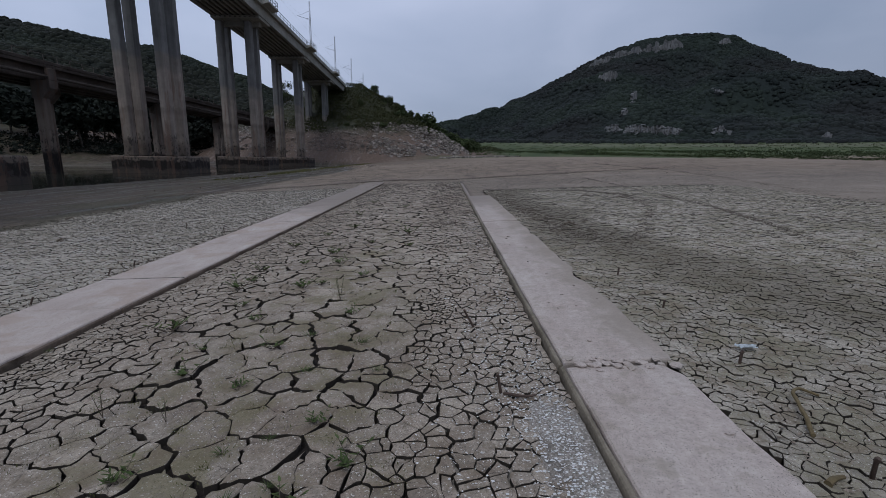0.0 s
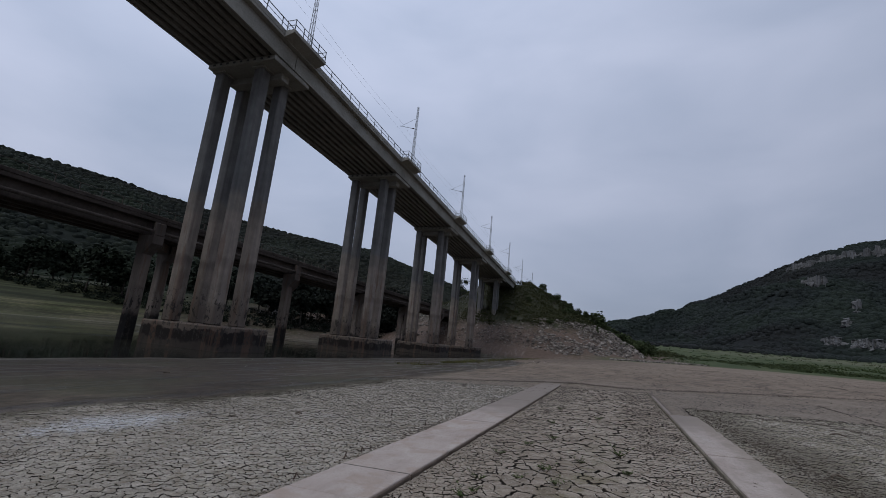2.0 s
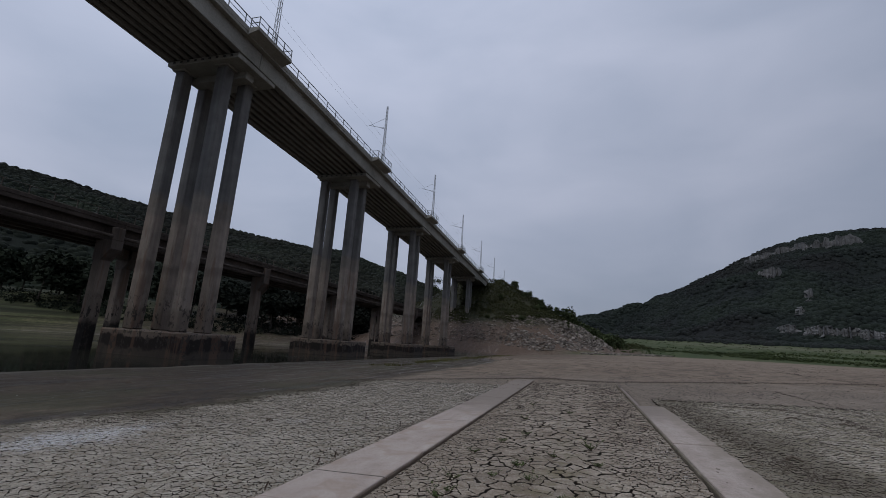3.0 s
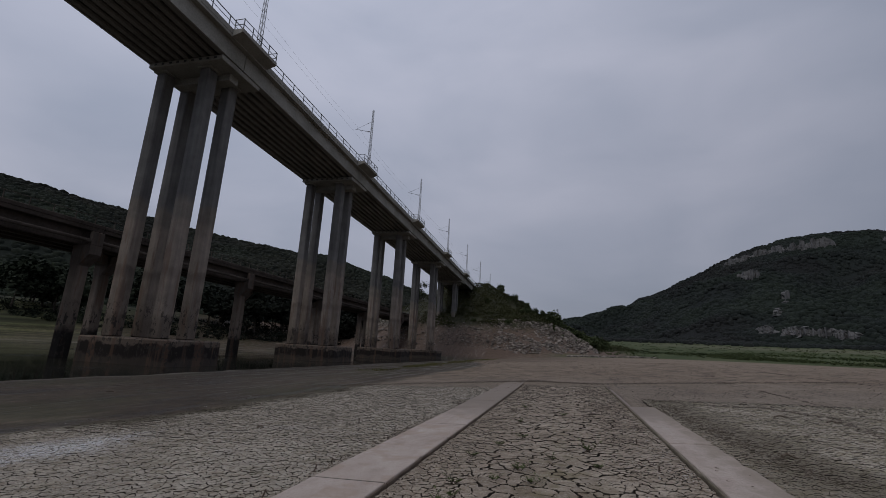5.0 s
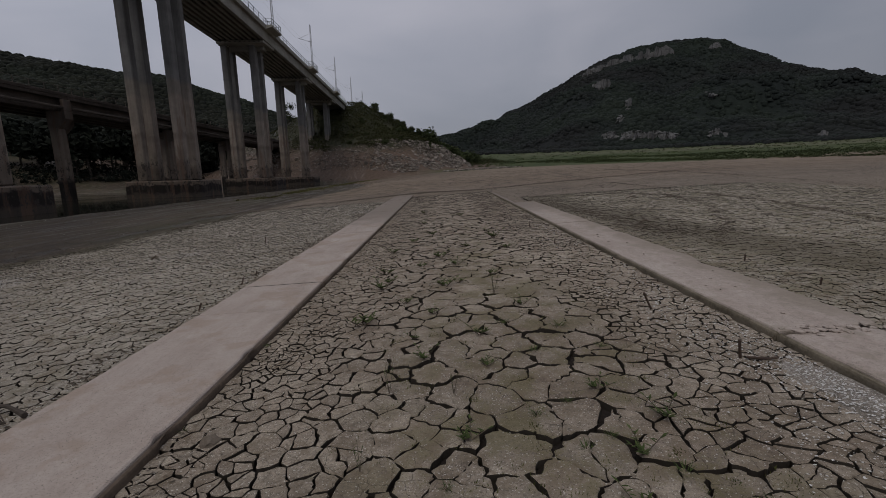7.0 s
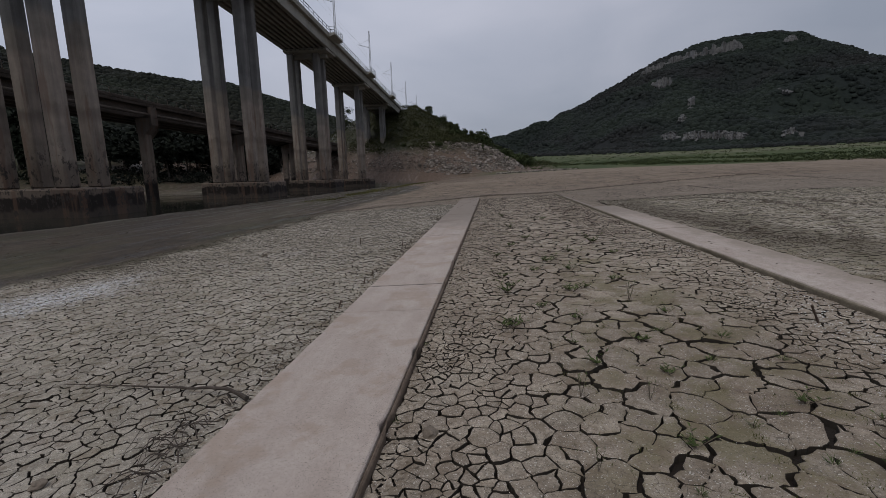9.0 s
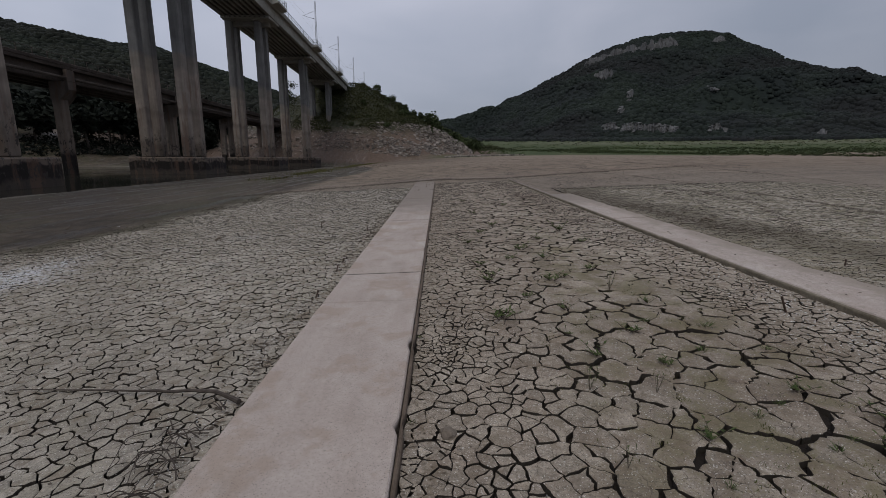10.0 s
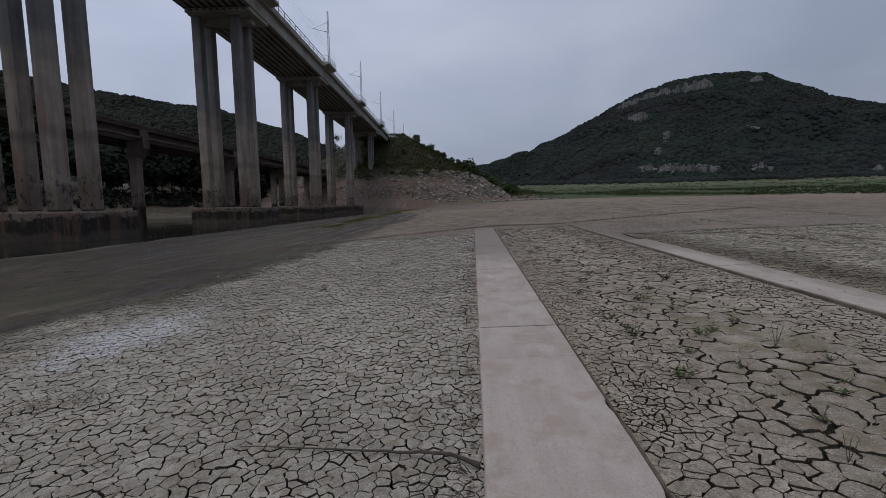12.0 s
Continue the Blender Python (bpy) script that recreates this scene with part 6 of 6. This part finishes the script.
ROCKS = rock_templates()
random.seed(77)
spots = []
while len(spots) < 13500:
    x, y = random.uniform(-75, 20), random.uniform(106, 168)
    z = land_z(x, y)
    if z < 1.9 - 1.8 * step(-x, 4, 16) or z > 11.5 or bank_z(x, y) < z - 0.05:
        continue
    band = noise.noise(Vector((x * 0.05, y * 0.05, 30))) + 0.35 * noise.noise(Vector((x * 0.2, y * 0.2, 31)))
    if band + 0.25 * (1 - z / 11) + (0.25 if x > -6 else 0.05 if x > -22 else 0.0) + 0.5 * noise.noise(Vector((x * 0.16, y * 0.16, 33))) < random.uniform(-0.75, 0.5):
        continue
    if x < -18 and random.random() < 0.6:
        continue
    r = random.uniform(0.08, 0.26) if random.random() < (0.92 if x > -18 else 0.98) else random.uniform(0.3, 0.65)
    spots.append((Vector((x, y, z + r * 0.15)), r, random.uniform(0.7, 1.1)))
tagged(new("riprap", scatter_mesh("riprap", ROCKS, spots, M_ROCK)), "heap of grey broken stones on the bank's foot", "rocks", kind="stuff")
spots = []
for k in range(200):
    x = 2 + 22 * random.random() ** 2
    y = 128 + random.gauss(0, 4) - 0.2 * x
    spots.append((Vector((x, y, land_z(x, y) + 0.1)), random.uniform(0.15, 0.5), 0.9))
tagged(new("riprap", scatter_mesh("riprap", ROCKS, spots, M_ROCK)), "loose pale stones at the edge of the grassy plain", "rocks", kind="stuff")

M_BUSH = woods_material("bush_leaf", (0.030, 0.042, 0.019), (0.070, 0.084, 0.038))
M_WEEDS = woods_material("bank_weeds", (0.022, 0.029, 0.013), (0.074, 0.074, 0.034))
M_BARK = mottled("dark_bark", (0.035, 0.03, 0.025), (0.085, 0.072, 0.06), 2.0, 20.0, 0.95, 0.6, 0.02)


def leaf_cloud(rng, centres, per, leaf):
    """Many small bent leaves round a set of clump centres."""
    vs, fs = [], []
    for (cx, cy, cz, r) in centres:
        for _ in range(per):
            d = Vector((rng.gauss(0, 1), rng.gauss(0, 1), rng.gauss(0, 0.8)))
            d = d.normalized() * r * rng.uniform(0.45, 1.08)
            c = Vector((cx, cy, cz)) + d
            u = Vector((rng.gauss(0, 1), rng.gauss(0, 1), rng.gauss(0, 0.6))).normalized()
            w = u.cross(Vector((rng.gauss(0, 1), rng.gauss(0, 1), rng.gauss(0, 1)))).normalized()
            s = leaf * rng.uniform(0.6, 1.3)
            b = len(vs)
            vs += [tuple(c - u * s), tuple(c + w * s * 0.55), tuple(c + u * s), tuple(c - w * s * 0.55)]
            fs += [(b, b + 1, b + 2), (b, b + 2, b + 3)]
    return vs, fs


def tree(name, label, category, rng, height, spread, leaf, per, trunk_r, group="", leafage=None):
    t = thing(name, label, category, group)
    bm = bmesh.new()
    low = height * 0.35
    top = Vector((rng.uniform(-0.1, 0.1) * height, rng.uniform(-0.1, 0.1) * height, height * 0.75))
    tube(bm, (0, 0, -0.5), top * 0.45, trunk_r, trunk_r * 0.7, 7)
    tube(bm, top * 0.45, top, trunk_r * 0.7, trunk_r * 0.25, 6)
    centres = []
    for k in range(9):
        a, f = rng.uniform(0, 6.28), rng.uniform(0.3, 0.95)
        q = top * f
        e = q + Vector((math.cos(a) * spread * rng.uniform(0.4, 0.9), math.sin(a) * spread * rng.uniform(0.4, 0.9), height * rng.uniform(0.05, 0.25)))
        tube(bm, q, e, trunk_r * 0.3, trunk_r * 0.08, 5)
        centres.append((*e, spread * rng.uniform(0.25, 0.48)))
        m = (q + e) / 2
        centres.append((m.x, m.y, m.z + 0.1 * height, spread * rng.uniform(0.2, 0.35)))
    centres.append((top.x, top.y, top.z + height * 0.12, spread * 0.4))
    part("trunk", bm, M_BARK, t)
    vs, fs = leaf_cloud(rng, centres, per, leaf)
    part("crown", sheet("crown", vs, fs, leafage or M_BUSH, False), M_BUSH, t)
    return t


def bush(rng, size):
    b = thing("bush", "dense dark green bush on the railway bank", "bush", "bushes on the bank")
    bm = bmesh.new()
    centres = []
    for k in range(7):
        a, r = rng.uniform(0, 6.28), rng.uniform(0, 0.7) * size
        h = rng.uniform(0.3, 0.9) * size
        tube(bm, (0, 0, -0.3), (math.cos(a) * r, math.sin(a) * r, h), 0.04, 0.015, 5)
        centres.append((math.cos(a) * r, math.sin(a) * r, h, size * rng.uniform(0.28, 0.5)))
    part("stems", bm, M_BARK, b)
    vs, fs = leaf_cloud(rng, centres, 75, 0.17 * size ** 0.5)
    part("foliage", sheet("foliage", vs, fs, M_BUSH, False), M_BUSH, b)
    return b


rng = random.Random(41)
bushes = [bush(rng, s) for s in (1.3, 1.8, 1.0, 2.2)]
placed = 0
first = list(bushes)
while placed < 150:
    if placed < 90:
        y = rng.uniform(132, 320)
        x = -26 + abs(rng.gauss(0, 12)) if rng.random() < 0.85 else rng.uniform(-60, -36)
    else:
        y = rng.uniform(128, 330)
        x = rng.uniform(-26, 26)
    z = land_z(x, y)
    if z < 8.8 - 0.02 * (y - 130) or (-38.5 < x < -28.2 and y > 150) or (y < 156 and -38 < x < -28):
        continue
    m = pose(x, y, z - 0.1, rz=rng.uniform(0, 360))
    if first:
        ob = first.pop()
        ob.matrix_basis = m
    else:
        ob = copy_thing(bushes[placed % 4], m)
        ob.scale = (rng.uniform(0.4, 0.85),) * 3
    placed += 1

# shrubs and tall weeds all over the upper bank
vs, fs = [], []
count = 0
while count < 60000:
    x, y = rng.uniform(-62, 26), 116 + 110 * rng.random() ** 1.6
    if count % 2:
        x, y = rng.uniform(-42, 4), rng.uniform(126, 166)
    z = land_z(x, y)
    edge = 9.6 + 2.6 * noise.noise(Vector((x * 0.09, y * 0.09, 60))) + 1.2 * noise.noise(Vector((x * 0.4, y * 0.4, 61))) - (3.0 if x > 6 else 0.0) - 6.0 * step(y, 150, 172)
    if z < edge or (-38 < x < -29 and y > 159):
        continue
    clump = 0.5 + 0.5 * noise.noise(Vector((x * 0.35, y * 0.35, 62))) + 0.3 * noise.noise(Vector((x * 1.1, y * 1.1, 63)))
    h = max(0.08, 2.4 * clump - 0.75) * rng.random()
    c = Vector((x, y, z + h))
    u = Vector((rng.gauss(0, 1), rng.gauss(0, 1), rng.gauss(0, 0.8))).normalized()
    w = u.cross(Vector((rng.gauss(0, 1), rng.gauss(0, 1), rng.gauss(0, 1)))).normalized()
    size, b = rng.uniform(0.10, 0.26), len(vs)
    vs += [tuple(c - u * size), tuple(c + w * size * 0.6), tuple(c + u * size), tuple(c - w * size * 0.6)]
    fs.append((b, b + 1, b + 2, b + 3))
    count += 1
tagged(new("undergrowth", sheet("undergrowth", vs, fs, M_WEEDS, False)), "tangled low shrubs and weeds on the upper bank", "undergrowth", kind="stuff")
vs, fs = [], []
count = 0
while count < 1300:
    y = rng.uniform(-20, 150)
    x = tree_line(y) - abs(rng.gauss(3, 8))
    if y > 108 and x > -50:
        continue
    r, z = rng.uniform(0.4, 1.4), land_z(x, y)
    for _ in range(34):
        d = Vector((rng.gauss(0, 0.6), rng.gauss(0, 0.6), abs(rng.gauss(0, 0.55)))) * r
        c = Vector((x, y, z - 0.05)) + d
        u = Vector((rng.gauss(0, 1), rng.gauss(0, 1), rng.gauss(0, 0.7))).normalized()
        w = u.cross(Vector((rng.gauss(0, 1), rng.gauss(0, 1), rng.gauss(0, 1)))).normalized()
        size, b = rng.uniform(0.14, 0.34), len(vs)
        vs += [tuple(c - u * size), tuple(c + w * size * 0.6), tuple(c + u * size), tuple(c - w * size * 0.6)]
        fs.append((b, b + 1, b + 2, b + 3))
    count += 1
tagged(new("undergrowth", sheet("undergrowth", vs, fs, M_WOODS, False)), "dark bushes along the far shore of the water", "undergrowth", kind="stuff")

TREES = [(-15.8, 150, 4.6, 2.0, 14), (-21, 157, 3.2, 1.5, 60), (-8.4, 153, 3.0, 1.3, 60), (-5.8, 154, 3.6, 1.5, 60), (-3.2, 155, 3.4, 1.4, 30), (-0.5, 153, 2.6, 1.2, 60), (-47, 146, 7.5, 2.6, 90), (-50, 150, 5.5, 2.2, 90), (3.5, 159, 3.0, 1.5, 90), (-11.5, 155, 2.8, 1.4, 80)]
for x, y, h, s, per in TREES:
    t = tree("tree", "small tree with an uneven crown on the bank", "tree", rng, h, s, 0.16, per, 0.09, "trees on the bank")
    t.location = (x, y, land_z(x, y) - 0.2)

# trees along the foot of the low ridge, beyond the water
near = [tree("tree", "dark leafy tree at the edge of the far woods", "tree", rng, h, s, 0.58, 52, 0.22, "trees beyond the water", M_WOODS) for h, s in ((9, 4.2), (11, 4.8), (8, 4.4), (7, 3.6))]
spare, count = list(near), 0
while count < 160:
    y = rng.uniform(-10, 175)
    f = tree_line(y)
    x = f - (rng.uniform(3, 18) if count % 2 else rng.uniform(8, 50))
    if y > 112 and x > -52:
        continue
    z = land_z(x, y)
    if z > 32:
        continue
    m = pose(x, y, z - 0.2, rz=rng.uniform(0, 360))
    if spare:
        ob = spare.pop()
        ob.matrix_basis = m
    else:
        ob = copy_thing(near[count % 4], m)
        ob.scale = (rng.uniform(0.75, 1.2),) * 3
    count += 1

# hedge where the bank runs out into the plain
for k in range(46):
    x, y = rng.uniform(-4, 15), rng.uniform(156, 225)
    ob = copy_thing(bushes[k % 4], pose(x, y, land_z(x, y) - 0.1, rz=rng.uniform(0, 360)))
    ob.scale = (rng.uniform(1.1, 2.2),) * 3

# low scrub over the far plain, thickest along its near edge
vs, fs = [], []
count = 0
while count < 3300:
    a = radians(-3 + 65 * rng.random() ** 0.6)
    r = 132 + abs(rng.gauss(0, 24)) if rng.random() < 0.7 else rng.uniform(128, 330)
    x, y = math.sin(a) * r, math.cos(a) * r + 10
    if noise.noise(Vector((x * 0.05, y * 0.05, 50))) < rng.uniform(-0.3, 0.3):
        continue
    size = rng.uniform(0.25, 0.5) if count % 3 else rng.uniform(0.5, 0.95)
    for _ in range(12):
        c = Vector((x + rng.gauss(0, size), y + rng.gauss(0, size), land_z(x, y) + size * 0.8 * rng.random() - 0.03))
        u = Vector((rng.gauss(0, 1), rng.gauss(0, 1), rng.gauss(0, 0.7))).normalized() * rng.uniform(0.12, 0.3)
        w = u.cross(Vector((rng.gauss(0, 1), rng.gauss(0, 1), rng.gauss(0, 1)))).normalized() * rng.uniform(0.08, 0.2)
        b = len(vs)
        vs += [tuple(c - u), tuple(c + w), tuple(c + u), tuple(c - w)]
        fs.append((b, b + 1, b + 2, b + 3))
    count += 1
tagged(new("scrub", sheet("scrub", vs, fs, M_BUSH, False)), "low dark green scrub on the grassy plain", "scrub", kind="stuff")
spots = []
for k in range(1500):
    a = radians(rng.uniform(-2, 60))
    r = 402 + rng.gauss(0, 24)
    x, y = math.sin(a) * r, math.cos(a) * r
    s = rng.uniform(1.2, 3.2)
    spots.append((Vector((x, y, land_z(x, y) + s * 0.15)), s, rng.uniform(0.8, 1.2)))
tagged(new("tree_belt", scatter_mesh("tree_belt", LOW, spots, M_WOODS_FAR)), "belt of dark trees along the mountain's foot", "woods", kind="stuff")


# thin young grass where the bed is still moist
vs, fs = [], []
for k in range(5200):
    f = rng.random()
    y = 33 + 80 * f ** 1.3
    x = -12.7 - 3.0 * (y - 33) / 60 + rng.gauss(0, 0.5 + 1.0 * f)
    if noise.noise(Vector((x * 0.5, y * 0.16, 71))) < rng.uniform(-0.35, 0.15):
        continue
    z, ln, a, w = land_z(x, y), rng.uniform(0.06, 0.20), rng.uniform(0, 6.28), rng.uniform(0.015, 0.05)
    lean = Vector((rng.gauss(0, 0.06), rng.gauss(0, 0.06), ln))
    u = Vector((math.cos(a) * w, math.sin(a) * w, 0))
    c, b = Vector((x, y, z - 0.01)), len(vs)
    vs += [tuple(c - u), tuple(c + u), tuple(c + u * 0.7 + lean * 0.6), tuple(c - u * 0.7 + lean * 0.6), tuple(c + lean)]
    fs += [(b, b + 1, b + 2, b + 3), (b + 3, b + 2, b + 4)]
M_GRASS = woods_material("young_grass", (0.07, 0.085, 0.03), (0.14, 0.145, 0.06))
tagged(new("grass", sheet("grass", vs, fs, M_GRASS, False)), "thin young grass on the moist lake bed", "grass", kind="stuff")


# ---------------------------------------------------------------- cliffs on the mountain
def cliff(a0, a1, e0, e1, tall, seed, name="cliff"):
    """A broken band of pale rock between two bearings, at heights in degrees as seen from the road."""
    vs, fs = [], []
    na, nt = max(10, int((a1 - a0) * 20)), 6
    for i in range(na + 1):
        f = i / na
        a = a0 + (a1 - a0) * f
        el = e0 + (e1 - e0) * f
        lo, hi = 0.05, 1.0
        for _ in range(22):
            md = (lo + hi) / 2
            q = EAST.point(a, md)
            if math.degrees(math.atan2(q.z - 1.4, math.hypot(q.x, q.y))) < el:
                lo = md
            else:
                hi = md
        q = EAST.point(a, lo)
        d = Vector((q.x, q.y, 0)).normalized()
        gap = step(noise.noise(Vector((a * 2.6, seed, 20))), -0.25, 0.05)
        ends = min(1, 5 * f, 5 * (1 - f)) ** 0.6
        h = tall * ends * (0.45 + 0.35 * gap) * (0.85 + 0.35 * noise.noise(Vector((a * 2.4, seed, 0))))
        foot = 0.30 * tall * max(0.0, noise.noise(Vector((a * 3.1, seed, 6)))) + 2.5 * noise.noise(Vector((a * 12.0, seed, 7)))
        flute = 2.4 * noise.noise(Vector((a * 6.0, seed, 1))) + 2.0 * noise.noise(Vector((a * 15, seed, 2)))
        for j in range(nt + 1):
            t = j / nt
            ledge = 1.5 * noise.noise(Vector((a * 2.0, t * 5, seed + 4)))
            vs.append(q - d * (6.5 + 3 * gap * ends - 4.5 * t + flute + ledge) + Vector((0, 0, (t - 0.4) * max(h, 0.4) - foot * (1 - t) + 1.0 * noise.noise(Vector((a * 9, t * 3, seed + 9))))))
    for i in range(na):
        for j in range(nt):
            b = i * (nt + 1) + j
            fs.append((b, b + nt + 1, b + nt + 2, b + 1))
    ob = new(name, sheet("cliff", vs, fs, M_CLIFF, False))
    md = ob.modifiers.new("thickness", "SOLIDIFY")
    md.thickness, md.offset = 4.0, -1.0
    return tagged(ob, "pale grey limestone cliff high on the wooded mountain", "cliff", "cliffs on the mountain")


for a0, a1, e0, e1, tall in ((17.15, 19.65, 10.5, 11.3, 22), (19.55, 22.75, 11.3, 11.75, 24), (22.65, 26.75, 11.8, 12, 26), (18.25, 20.45, 9.3, 9.35, 20), (30.05, 31.05, 12, 12, 14), (21.85, 27.65, 3.65, 3.15, 12), (30.85, 31.95, 3.25, 3.2, 13), (19.55, 21.15, 3.7, 3.6, 8), (29.85, 30.85, 7.5, 7.3, 6), (22.25, 22.75, 6.7, 7.2, 16), (39.75, 40.45, 2.55, 2.5, 9), (21.45, 21.85, 5.2, 5.7, 14)):
    cliff(a0, a1, e0, e1, tall, a0 + e0)
